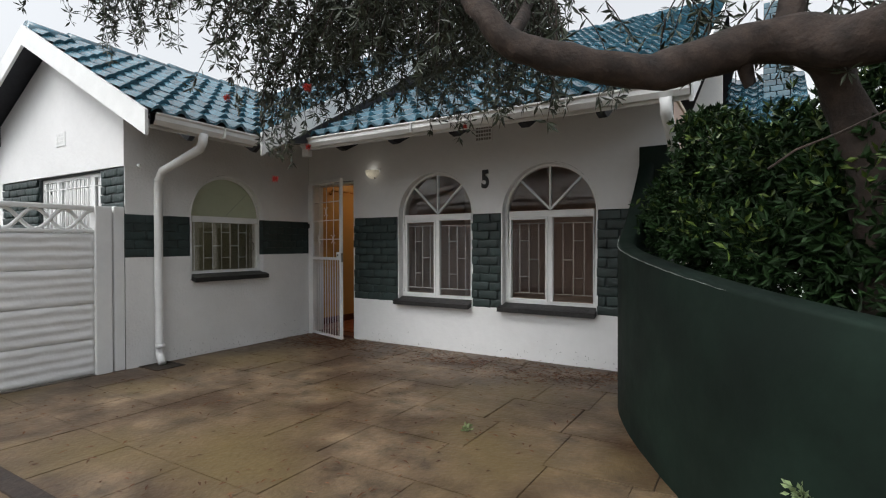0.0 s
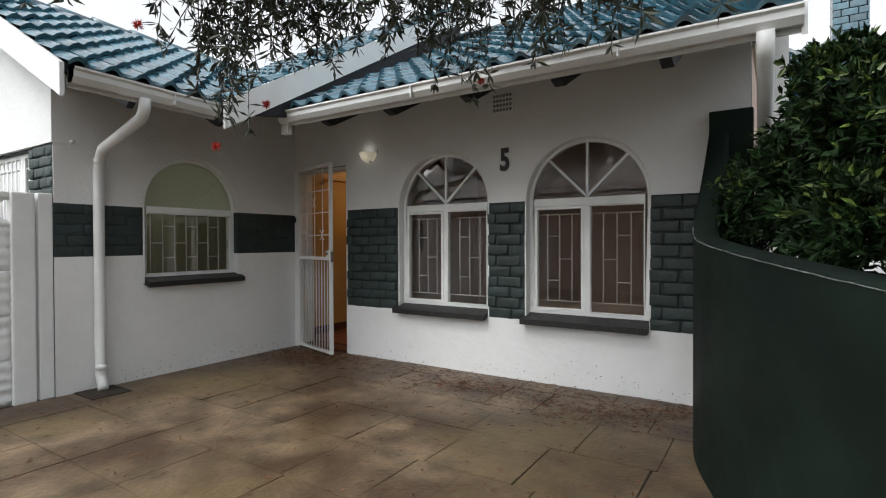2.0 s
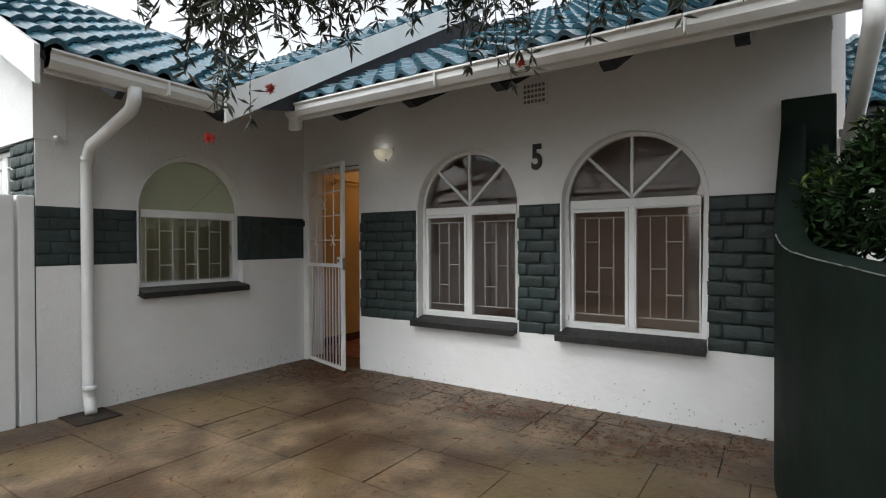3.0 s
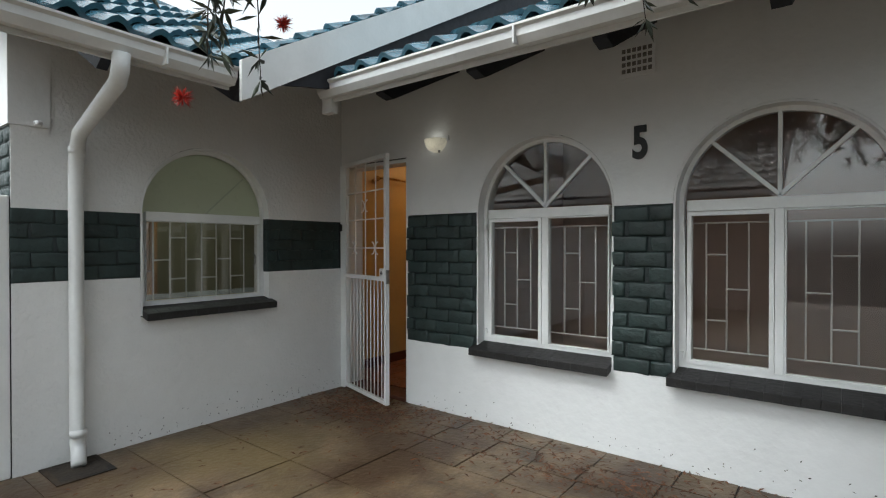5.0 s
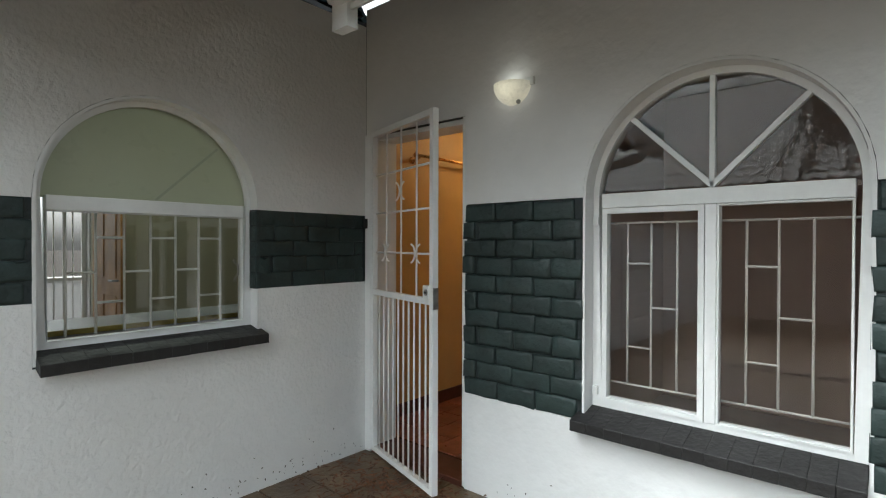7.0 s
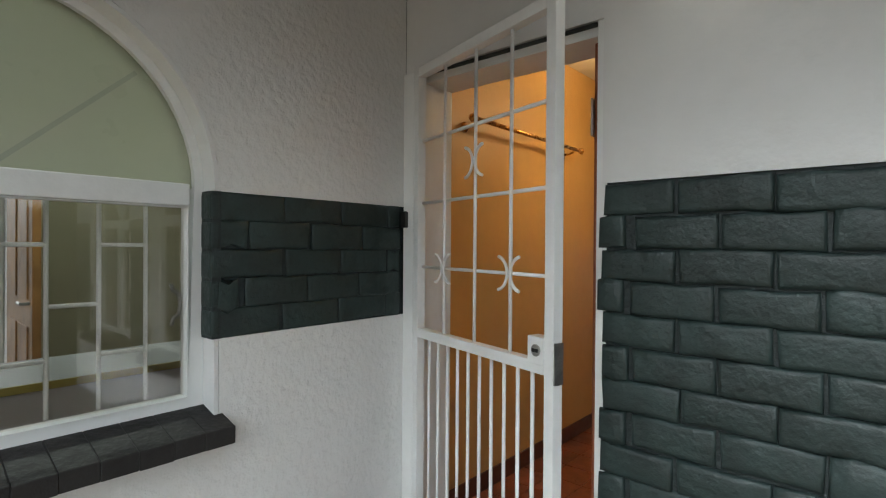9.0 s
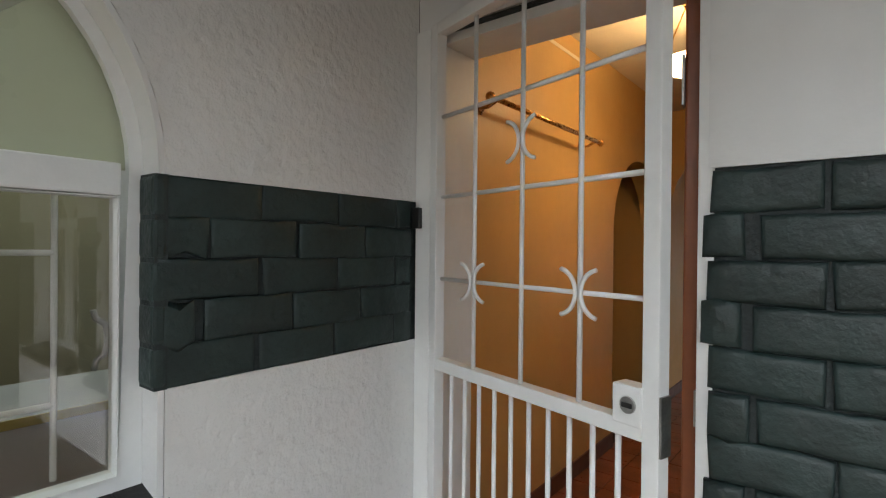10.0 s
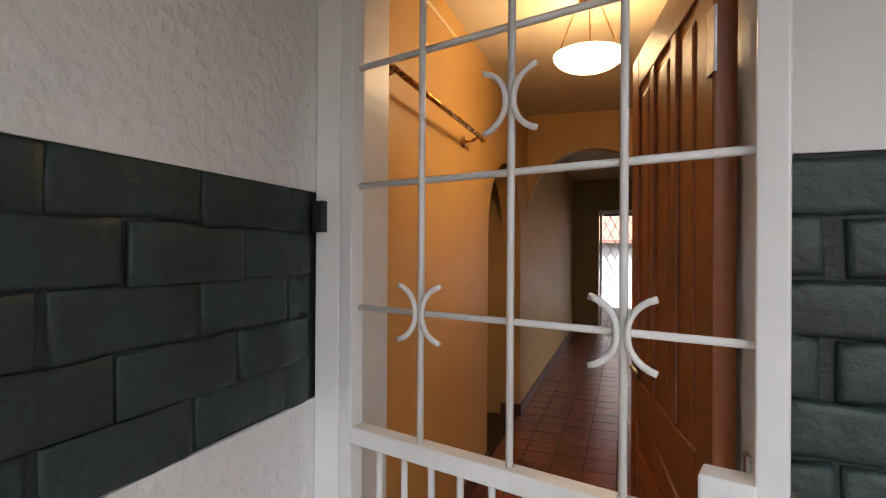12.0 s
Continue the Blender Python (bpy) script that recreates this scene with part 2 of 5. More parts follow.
reveal("reveal", W1, HW + 0.01, SILL_Z - 0.04, SPRING, on_main, 0.215, wall_main, plaster)
reveal("reveal", W2, HW + 0.01, SILL_Z - 0.04, SPRING, on_main, 0.215, wall_main, plaster)

wall_side = thing("wall_side", "rough white plastered side wall with a dark brick band", "wall", kind="structure")
WING_Y = 2.73
part("masonry", sheet([(WING_Y, -0.3), (MAIN_Y + 0.016, -0.3), (MAIN_Y + 0.016, 2.62), (WING_Y, 2.62)], [arched(W0, HW0, SILL0_Z - 0.06, SPRING0)], lambda u, v, w: (SIDE_X - 0.008 - w, u, v), 0.2), mortar_paint, wall_side)
a0 = HW0 + 0.012
up0 = [(WING_Y, 1.52), (W0 - a0, 1.52)] + arc(W0, SPRING0, a0, 180, 0)[1:-1] + [(W0 + a0, 1.52), (MAIN_Y, 1.52), (MAIN_Y, 2.62), (WING_Y, 2.62)]
part("upper_plaster", sheet(up0, [], on_side, 0.016), plaster_rough, wall_side)
lo0 = [(WING_Y, -0.3), (MAIN_Y, -0.3), (MAIN_Y, 1.085), (W0 + a0, 1.085), (W0 + a0, SILL0_Z - 0.05), (W0 - a0, SILL0_Z - 0.05), (W0 - a0, 1.085), (WING_Y, 1.085)]
part("lower_plaster", sheet(lo0, [], on_side, 0.016), plaster_rough, wall_side)
reveal("reveal", W0, HW0 + 0.01, SILL0_Z - 0.04, SPRING0, on_side, 0.215, wall_side, plaster)

# gable end of the wing: white gable over a strip of brick piers and a window
wall_gable = thing("wall_gable", "white gable wall over dark brick piers", "wall", kind="structure")
RIDGE_X, WEST_X = -6.9, -8.4
gab = [(WEST_X, 2.0), (SIDE_X + 0.012, 2.0), (SIDE_X + 0.012, 2.78), (RIDGE_X, 3.5), (WEST_X, 2.74)]
part("gable", sheet(gab, [], lambda u, v, w: (u, WING_Y - 0.014 + w, v), 0.2), plaster, wall_gable)
part("lower_masonry", sheet([(WEST_X, -0.3), (SIDE_X - 0.017, -0.3), (SIDE_X - 0.017, 2.0), (WEST_X, 2.0)], [[(-7.35, 0.9), (-5.86, 0.9), (-5.86, 1.98), (-7.35, 1.98)]], lambda u, v, w: (u, WING_Y + 0.02 + w, v), 0.2), mortar_paint, wall_gable)
part("west_wall", sheet([(WING_Y + 0.02, -0.3), (3.6, -0.3), (3.6, 2.05), (4.4, 2.05), (4.4, -0.3), (9.0, -0.3), (9.0, 2.5), (WING_Y + 0.02, 2.5)], [], lambda u, v, w: (WEST_X - w, u, v), 0.2), plaster, wall_gable)
vent0 = thing("gable_vent", "white painted air brick in the gable", "air vent", (-6.72, WING_Y - 0.018, 2.4))
part("frame", boxed(-0.11, 0.11, -0.006, 0.004, -0.08, 0.08, bevel=0.003), white_gloss, vent0)
for i in range(5):
    for j in range(3):
        part("hole", boxed(-0.085 + i * 0.036, -0.06 + i * 0.036, -0.008, 0, -0.055 + j * 0.042, -0.025 + j * 0.042), gutter_white, vent0)


# ---- ground ----
ground = part("ground", boxed(-120, 120, -120, 120, -0.4, GROUND - 0.03), soil)
tagged(ground, "bare brown soil around the house", "ground", kind="structure")
drive = thing("driveway", "stained brown concrete paving with dirt in the joints", "driveway", kind="structure")
part("bed", boxed(-5.45, 2.6, -9, MAIN_Y + 0.1, GROUND - 0.028, GROUND - 0.007), joint, drive)

# ---- roofs ----
def wave(u):
    """Roll of a roof tile across its width, u from 0 to 1."""
    return 0.044 * max(0.0, math.sin(math.pi * min(1, u / 0.55))) - (0.012 * math.sin(math.pi * (u - 0.55) / 0.45) if u > 0.55 else 0)


def tile_mesh(w, length, mat, name="tile"):
    bm = bmesh.new()
    n = 8
    rows = []
    for v, lift in ((0, 0.042), (length, 0.0)):
        rows.append([bm.verts.new((w * 1.04 * i / n, v, wave(i / n) + lift)) for i in range(n + 1)])
    rows.append([bm.verts.new((w * 1.04 * i / n, 0, wave(i / n) + 0.042 - 0.032)) for i in range(n + 1)])
    for i in range(n):
        bm.faces.new((rows[0][i], rows[0][i + 1], rows[1][i + 1], rows[1][i]))
        bm.faces.new((rows[2][i], rows[2][i + 1], rows[0][i + 1], rows[0][i]))
    return finish(name, bm, mat)


PITCH = 27.3
SL = math.tan(radians(PITCH))
TILE_W, TILE_L = 0.205, 0.29


def roof_face(parent, origin, along, rise, cols, rows, mat, keep=lambda u, v: True, limit=300):
    """Tiles in rows up a slope. origin: eave corner; along: unit vector of the eave; rise: unit vector up the slope."""
    me = tile_mesh(TILE_W, TILE_L * 1.12, mat)
    nrm = along.cross(rise)
    basis = Matrix((along, rise, nrm)).transposed().to_4x4()
    made = 0
    for r in range(rows):
        for c in range(cols):
            if not keep(c * TILE_W, r * TILE_L) or made >= limit:
                continue
            ob = new("tile", me)
            ob.parent = parent
            p = origin + along * (c * TILE_W + random.uniform(-0.003, 0.003)) + rise * (r * TILE_L + random.uniform(-0.004, 0.004))
            ob.matrix_local = Matrix.Translation(p) @ basis
            made += 1
    return made


up_y = Vector((0, math.cos(radians(PITCH)), math.sin(radians(PITCH))))
up_west = Vector((-math.cos(radians(PITCH)), 0, math.sin(radians(PITCH))))
EAVE_X, EAVE_Y, EAVE_Z = -4.47, 4.27, 2.34
EAVE_M, RIDGE_Y = 2.42, 9.3

roof_wing = thing("roof_wing", "teal blue tiled roof over the gabled wing", "roof", kind="structure")
roof_main = thing("roof_main", "teal blue tiled roof over the front wall", "roof", kind="structure")
roof_cross = thing("roof_cross", "teal blue tiled roof behind the white barge board", "roof", kind="structure")


def slope_board(a, b, c, d, thick, mat, name, parent, label=""):
    """A thick quad from four corners, hung downwards."""
    bm = bmesh.new()
    top = [bm.verts.new(p) for p in (a, b, c, d)]
    low = [bm.verts.new((p[0], p[1], p[2] - thick)) for p in (a, b, c, d)]
    bm.faces.new(top)
    bm.faces.new(low[::-1])
    for i in range(4):
        bm.faces.new((top[i], low[i], low[(i + 1) % 4], top[(i + 1) % 4]))
    return part(name, bm, mat, parent, label)


def zx(x):
    return EAVE_Z + (EAVE_X - x) * SL


def zy(y):
    return EAVE_M + (y - EAVE_Y) * SL


slope_board((EAVE_X, 2.47, EAVE_Z - 0.02), (EAVE_X, 3.58, EAVE_Z - 0.02), (RIDGE_X, 3.58, zx(RIDGE_X) - 0.02), (RIDGE_X, 2.47, zx(RIDGE_X) - 0.02), 0.03, soffit_dark, "underlay", roof_wing)
slope_board((EAVE_X, 3.58, EAVE_Z - 0.02), (-5.6, 5.1, zx(-5.6) - 0.02), (RIDGE_X, 5.1, zx(RIDGE_X) - 0.02), (RIDGE_X, 3.58, zx(RIDGE_X) - 0.02), 0.03, soffit_dark, "underlay", roof_wing)
slope_board((-5.6, 5.1, zx(-5.6) - 0.02), (-5.6, 9, zx(-5.6) - 0.02), (RIDGE_X, 9, zx(RIDGE_X) - 0.02), (RIDGE_X, 5.1, zx(RIDGE_X) - 0.02), 0.03, soffit_dark, "underlay", roof_wing)
slope_board((RIDGE_X, 2.47, zx(RIDGE_X) - 0.02), (RIDGE_X, 9, zx(RIDGE_X) - 0.02), (2 * RIDGE_X - EAVE_X, 9, EAVE_Z - 0.02), (2 * RIDGE_X - EAVE_X, 2.47, EAVE_Z - 0.02), 0.03, soffit_dark, "underlay", roof_wing)
slope_board((-4.55, EAVE_Y, EAVE_M - 0.02), (-0.45, EAVE_Y, EAVE_M - 0.02), (-0.45, RIDGE_Y, zy(RIDGE_Y) - 0.02), (-4.55, RIDGE_Y, zy(RIDGE_Y) - 0.02), 0.03, soffit_dark, "underlay", roof_main)
slope_board((-0.45, RIDGE_Y, zy(RIDGE_Y) - 0.02), (-6.9, RIDGE_Y, zy(RIDGE_Y) - 0.02), (-6.9, 14.5, 2.1), (-0.45, 14.5, 2.1), 0.03, soffit_dark, "underlay", roof_main)

# cross roof: eave starts where the wing's gutter ends
CROSS_Y = 3.55


def zc(y):
    return 2.34 + (y - CROSS_Y) * SL * 1.12


slope_board((-4.37, CROSS_Y, zc(CROSS_Y) - 0.02), (-4.37, 9.0, zc(9.0) - 0.02), (-6.9, 9.0, zc(9.0) - 0.02), (-6.9, CROSS_Y + 2.3, zc(CROSS_Y + 2.3) - 0.02), 0.03, soffit_dark, "underlay", roof_cross)


def barge(p, q, deep, parent, label="white painted barge board", side=(0.028, 0, 0)):
    bm = bmesh.new()
    s = Vector(side)
    vs = []
    for off in (Vector(), s):
        vs.append([bm.verts.new(Vector(k) + off) for k in (p, q, (q[0], q[1], q[2] - deep), (p[0], p[1], p[2] - deep))])
    a, b = vs
    bm.faces.new(a)
    bm.faces.new(b[::-1])
    for i in range(4):
        bm.faces.new((a[i], b[i], b[(i + 1) % 4], a[(i + 1) % 4]))
    return part("barge_board", bm, white_gloss, parent, label)


barge((-4.36, CROSS_Y - 0.02, zc(CROSS_Y - 0.02) + 0.03), (-4.36, 7.4, zc(7.4) + 0.03), 0.235, roof_cross)
barge((EAVE_X + 0.01, 2.45, EAVE_Z + 0.03), (RIDGE_X, 2.45, zx(RIDGE_X) + 0.03), 0.22, roof_wing, side=(0, -0.028, 0))
barge((RIDGE_X, 2.45, zx(RIDGE_X) + 0.03), (2 * RIDGE_X - EAVE_X, 2.45, EAVE_Z + 0.03), 0.22, roof_wing, side=(0, -0.028, 0))
barge((-0.46, EAVE_Y, EAVE_M + 0.06), (-0.46, RIDGE_Y, zy(RIDGE_Y) + 0.06), 0.2, roof_main)
# ridge caps
for i in range(14):
    bm = bmesh.new()
    y0 = 2.46 + i * 0.4
    tube(bm, [(RIDGE_X, y0, zx(RIDGE_X) - 0.01), (RIDGE_X, y0 + 0.42, zx(RIDGE_X) - 0.025)], 0.10, 12, 0.09)
    part("ridge_cap", bm, tile_blue, roof_wing, smooth=True)
for i in range(16):
    x0 = -0.5 - i * 0.4
    part("ridge_cap", tube(bmesh.new(), [(x0, RIDGE_Y, zy(RIDGE_Y) - 0.01), (x0 - 0.42, RIDGE_Y, zy(RIDGE_Y) - 0.025)], 0.10, 10, 0.09), tile_blue, roof_main, smooth=True)


def gutter(name, p, q, label):
    """An ogee-fronted white gutter from p to q with a fascia behind it."""
    ob = thing(name, label, "gutter", p)
    p, q = Vector(p), Vector(q)
    d = q - p
    n = d.normalized().cross(Vector((0, 0, 1)))
    prof = [(0.0, 0.0), (0.0, -0.095), (0.055, -0.098), (0.085, -0.06), (0.088, -0.025), (0.105, -0.012), (0.105, 0.0), (0.094, 0.0), (0.094, -0.008), (0.078, -0.025), (0.074, -0.055), (0.05, -0.086), (0.01, -0.084), (0.01, 0.0)]
    bm = bmesh.new()
    ends = []
    for t in (Vector(), d):
        ends.append([bm.verts.new(t + n * a + Vector((0, 0, b))) for a, b in prof])
    for i in range(len(prof)):
        j = (i + 1) % len(prof)
        bm.faces.new((ends[0][i], ends[0][j], ends[1][j], ends[1][i]))
    part("channel", bm, gutter_white, ob)
    for t in (Vector(), d):
        bm = bmesh.new()
        bm.faces.new([bm.verts.new(t + n * a + Vector((0, 0, b))) for a, b in prof[:7]])
        bmesh.ops.solidify(bm, geom=bm.faces[:], thickness=0.004)
        part("end_cap", bm, gutter_white, ob)
    bm = bmesh.new()
    box(bm, 0, d.length, -0.014, 0.0, -0.12, -0.005)
    f = part("fascia", bm, gutter_white, ob)
    f.matrix_local = Matrix((d.normalized(), -n, Vector((0, 0, 1)))).transposed().to_4x4() @ Matrix.Translation((0, 0.016, 0))
    k = max(1, int(d.length / 1.8))
    for i in range(1, k + 1):
        c = part("joiner", boxed(-0.005, 0.005, -0.1065, -0.0, -0.099, 0.0, bevel=0.002), gutter_white, ob)
        c.matrix_local = Matrix.Translation(d * (i / (k + 0.6))) @ Matrix((d.normalized(), -n, Vector((0, 0, 1)))).transposed().to_4x4()
    return ob


gutter("gutter", (EAVE_X - 0.02, 2.48, EAVE_Z + 0.005), (EAVE_X - 0.02, 3.545, EAVE_Z - 0.01), "white metal gutter along the wing eave")
gutter("gutter", (-4.52, EAVE_Y + 0.02, EAVE_M + 0.0), (-0.45, EAVE_Y + 0.02, EAVE_M + 0.005), "white metal gutter along the front eave")

# exposed rafter tails
for i, x in enumerate((-4.05, -3.32, -2.57, -1.84, -1.14)):
    bm = bmesh.new()
    pr = [(EAVE_Y + 0.05, EAVE_M - 0.03), (EAVE_Y + 0.08, EAVE_M - 0.12), (EAVE_Y + 0.17, EAVE_M - 0.14), (MAIN_Y + 0.1, zy(MAIN_Y + 0.1) - 0.24), (MAIN_Y + 0.1, zy(MAIN_Y + 0.1) - 0.055)]
    a = [bm.verts.new((x - 0.036, y, z)) for y, z in pr]
    b = [bm.verts.new((x + 0.036, y, z)) for y, z in pr]
    bm.faces.new(a)
    bm.faces.new(b[::-1])
    for k in range(5):
        bm.faces.new((a[k], b[k], b[(k + 1) % 5], a[(k + 1) % 5]))
    part("rafter_tail", bm, soffit_dark, roof_main)
for y in (2.93, 3.67):
    bm = bmesh.new()
    pr = [(EAVE_X - 0.03, EAVE_Z - 0.055), (EAVE_X - 0.16, EAVE_Z - 0.14), (SIDE_X - 0.1, zx(SIDE_X - 0.1) - 0.2), (SIDE_X - 0.1, zx(SIDE_X - 0.1) - 0.055)]
    a = [bm.verts.new((x, y - 0.025, z)) for x, z in pr]
    b = [bm.verts.new((x, y + 0.025, z)) for x, z in pr]
    bm.faces.new(a)
    bm.faces.new(b[::-1])
    for k in range(4):
        bm.faces.new((a[k], b[k], b[(k + 1) % 4], a[(k + 1) % 4]))
    part("rafter_tail", bm, soffit_dark, roof_wing)
# plate and boxed end over the corner by the door
part("end_block", boxed(-4.55, -4.45, 4.275, 4.33, 2.23, 2.40), plaster, roof_main)
# blocking between wall head and roof
part("wall_head", sheet([(SIDE_X, 2.62), (-0.72, 2.62), (-0.72, 2.88), (SIDE_X, 2.88)], [], lambda u, v, w: (u, MAIN_Y + 0.002 + w, v), 0.2), plaster, wall_main)
part("wall_head", sheet([(WING_Y, 2.62), (MAIN_Y, 2.62), (MAIN_Y, 2.77), (WING_Y, 2.77)], [], lambda u, v, w: (SIDE_X - 0.002 - w, u, v), 0.2), plaster, wall_side)

# dark sheet for the shade between the lower roof and the barge board above
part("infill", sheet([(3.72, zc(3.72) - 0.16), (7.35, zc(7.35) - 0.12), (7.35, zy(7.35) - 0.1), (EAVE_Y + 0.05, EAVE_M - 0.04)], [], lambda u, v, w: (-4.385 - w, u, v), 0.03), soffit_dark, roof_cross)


# ---- windows ----
def bar_part(name, pts, r, mat, parent, place, w, sides=6, label=""):
    return part(name, tube(bmesh.new(), [place(u, v, w) for u, v in pts], r, sides), mat, parent, label, smooth=True)


def slab_part(name, u0, u1, v0, v1, w0, w1, mat, parent, place, bevel=0.004, label=""):
    bm = bmesh.new()
    box(bm, u0, u1, v0, v1, w0, w1, bevel)
    for v in bm.verts:
        v.co = Vector(place(*v.co))
    return part(name, bm, mat, parent, label)


def ring(outer, inner, place, w0, w1):
    bm = bmesh.new()
    rows = [[bm.verts.new(place(u, v, w)) for u, v in lp] for lp, w in ((outer, w0), (inner, w0), (inner, w1), (outer, w1))]
    n = len(outer)
    for a, b in zip(rows, rows[1:] + rows[:1]):
        for i in range(n):
            bm.faces.new((a[i], a[(i + 1) % n], b[(i + 1) % n], b[i]))
    return bm


def arched_window(name, label, cx, hw, z0, spring, place, fan, flip, trans, w0=0.085, arch_mat=None):
    """A white arched frame: fanlight over two casements, with a burglar grille inside."""
    ob = thing(name, label, "window", kind="structure")
    f = 0.045
    w1 = w0 + 0.05
    tr_lo, tr_hi = trans
    part("frame", ring(arched(cx, hw, z0, spring, n=28), arched(cx, hw - f, z0 + f, spring, hw - 0.027, n=28), place, w0, w1), white_gloss, ob)
    slab_part("transom", cx - hw + f, cx + hw - f, tr_lo, tr_hi, w0 - 0.012, w1, white_gloss, ob, place)
    if fan:
        slab_part("mullion", cx - 0.022, cx + 0.022, z0 + f, tr_lo, w0 - 0.006, w1, white_gloss, ob, place)
        r = hw - 0.027
        slab_part("glazing_bar", cx - 0.011, cx + 0.011, tr_hi, spring + r, w0 + 0.004, w1 - 0.01, white_gloss, ob, place)
        for s in (-1, 1):
            a = Vector((cx, tr_hi + 0.01))
            b = Vector((cx + s * r * math.cos(radians(47)), spring + r * math.sin(radians(47))))
            d = (b - a).normalized()
            nn = Vector((-d.y, d.x)) * 0.011
            part("glazing_bar", sheet([tuple(a + nn), tuple(b + nn), tuple(b - nn), tuple(a - nn)], [], lambda u, v, w: place(u, v, w0 + 0.004 + w), 0.035), white_gloss, ob)
        halves = ((cx - hw + f, cx - 0.022), (cx + 0.022, cx + hw - f))
    else:
        halves = ((cx - hw + f, cx + hw - f),)
    for k, (u0, u1) in enumerate(halves):
        s = 0.004 if not fan else 0.026 if k == 0 else 0.01
        sash = part("casement", ring([(u0 + 0.002, z0 + f + 0.002), (u1 - 0.002, z0 + f + 0.002), (u1 - 0.002, tr_lo - 0.002), (u0 + 0.002, tr_lo - 0.002)],
                              [(u0 + s, z0 + f + s), (u1 - s, z0 + f + s), (u1 - s, tr_lo - s), (u0 + s, tr_lo - s)], place, w0 - 0.008, w1 - 0.01), white_gloss, ob)
        g = slab_part("pane", u0 + s - 0.004, u1 - s + 0.004, z0 + f + s - 0.004, tr_lo - s + 0.004, w0 + 0.02, w0 + 0.024, pane, sash, place, 0, "clear window glass")
        g.visible_shadow = False
        # grille behind the glass: two rails, three uprights, three short ties
        if fan:
            wg = 0.17
            zt, zb = 1.437, 0.672
            for z in (zt, zb):
                bar_part("grille_bar", [(u0 - 0.02, z), (u1 + 0.02, z)], 0.0055, white_gloss, ob, place, wg)
            xs = [cx + q for q in ((-0.38, -0.27, -0.157), (0.115, 0.228, 0.342))[k]]
            for x in xs:
                bar_part("grille_bar", [(x, zb), (x, zt)], 0.0055, white_gloss, ob, place, wg)
            for i in (0, 1):
                pair = (i == 0) != (flip and k == 1)
                for h in ((0.75, 0.235) if pair else (0.485,)):
                    z = zb + (zt - zb) * h
                    bar_part("grille_bar", [(xs[i], z), (xs[i + 1], z)], 0.0055, white_gloss, ob, place, wg)
        else:
            wg = 0.16
            xs = [cx - 0.353 + 0.1185 * i for i in range(7)]
            for x in xs:
                bar_part("grille_bar", [(x, z0 + 0.04), (x, tr_lo)], 0.006, white_gloss, ob, place, wg)
            for i in range(6):
                for z in ((1.197,) if i % 2 == 0 else (1.36, 1.056)):
                    bar_part("grille_bar", [(xs[i], z), (xs[i + 1], z)], 0.006, white_gloss, ob, place, wg)
    if fan:
        for z in (z0 + f + 0.05, tr_lo - 0.06):
            slab_part("hinge", cx - hw + 0.004, cx - hw + 0.03, z - 0.02, z + 0.02, w0 - 0.016, w0 + 0.004, white_gloss, ob, place, 0.003)
        slab_part("stay_handle", cx - 0.05, cx - 0.035, z0 + 0.34, z0 + 0.44, w0 + 0.03, w0 + 0.05, steel, ob, place, 0.003)
    r = hw - 0.023
    lun = [(cx - r, tr_hi - 0.004), (cx + r, tr_hi - 0.004)] + arc(cx, spring, r, 0 if tr_hi >= spring else 1, 180, 24)
    g = part("fanlight_pane", sheet(lun, [], lambda u, v, w: place(u, v, w0 + 0.02 + w), 0.004), arch_mat or pane, ob, "clear arched glass" if not arch_mat else "obscured greenish arched glass")
    g.visible_shadow = False
    return ob


arched_window("window_1", "white arched window with fanlight and burglar bars", W1, HW - 0.003, SILL_Z, SPRING, on_main, True, False, (1.505, 1.572))
arched_window("window_2", "wider white arched window beside the number", W2, HW - 0.003, SILL_Z, SPRING, on_main, True, True, (1.505, 1.572))
w0 = arched_window("window_3", "white arched window with obscured upper glass", W0, HW0 - 0.003, SILL0_Z, SPRING0, on_side, False, False, (1.475, 1.54), w0=0.07, arch_mat=frosted)
part("handle", tube(bmesh.new(), [on_side(W0 + 0.41 + d, z, 0.11) for d, z in ((0.0, 1.245), (0.004, 1.228), (0.022, 1.215), (0.027, 1.185), (0.022, 1.155), (0.006, 1.142), (0.002, 1.122))], 0.006, 8), steel, w0, "wavy steel window catch", smooth=True)


def brick_sill(name, place, u0, u1, z, label):
    """A sloping sill of black painted bricks laid on edge."""
    ob = thing(name, label, "window sill", kind="structure")
    n = round((u1 - u0) / 0.085)
    for i in range(n):
        a = u0 + (u1 - u0) * i / n
        b = u0 + (u1 - u0) * (i + 1) / n
        bm = bmesh.new()
        out = random.uniform(-0.006, 0.004)
        box(bm, a + 0.0002, b - 0.0002, 0, 0.05, -0.078 + out * 0.4, 0.11)
        bmesh.ops.bevel(bm, geom=bm.edges[:], offset=0.0018, segments=1, affect='EDGES')
        for v in bm.verts:
            u, h, w = v.co
            v.co = Vector(place(u, z - 0.025 + h - max(0, -w + 0.08) * 0.3, w))
        part("sill_brick", bm, sill_paint, ob)
    return ob


brick_sill("sill_1", on_main, W1 - HW - 0.035, W1 + HW - 0.005, SILL_Z, "black painted brick sill under an arched window")
brick_sill("sill_2", on_main, W2 - HW - 0.03, W2 + HW + 0.0, SILL_Z, "black painted brick sill under the wider window")
brick_sill("sill_3", on_side, W0 - HW0 + 0.0, W0 + HW0 + 0.025, SILL0_Z, "black painted brick sill of the side window")

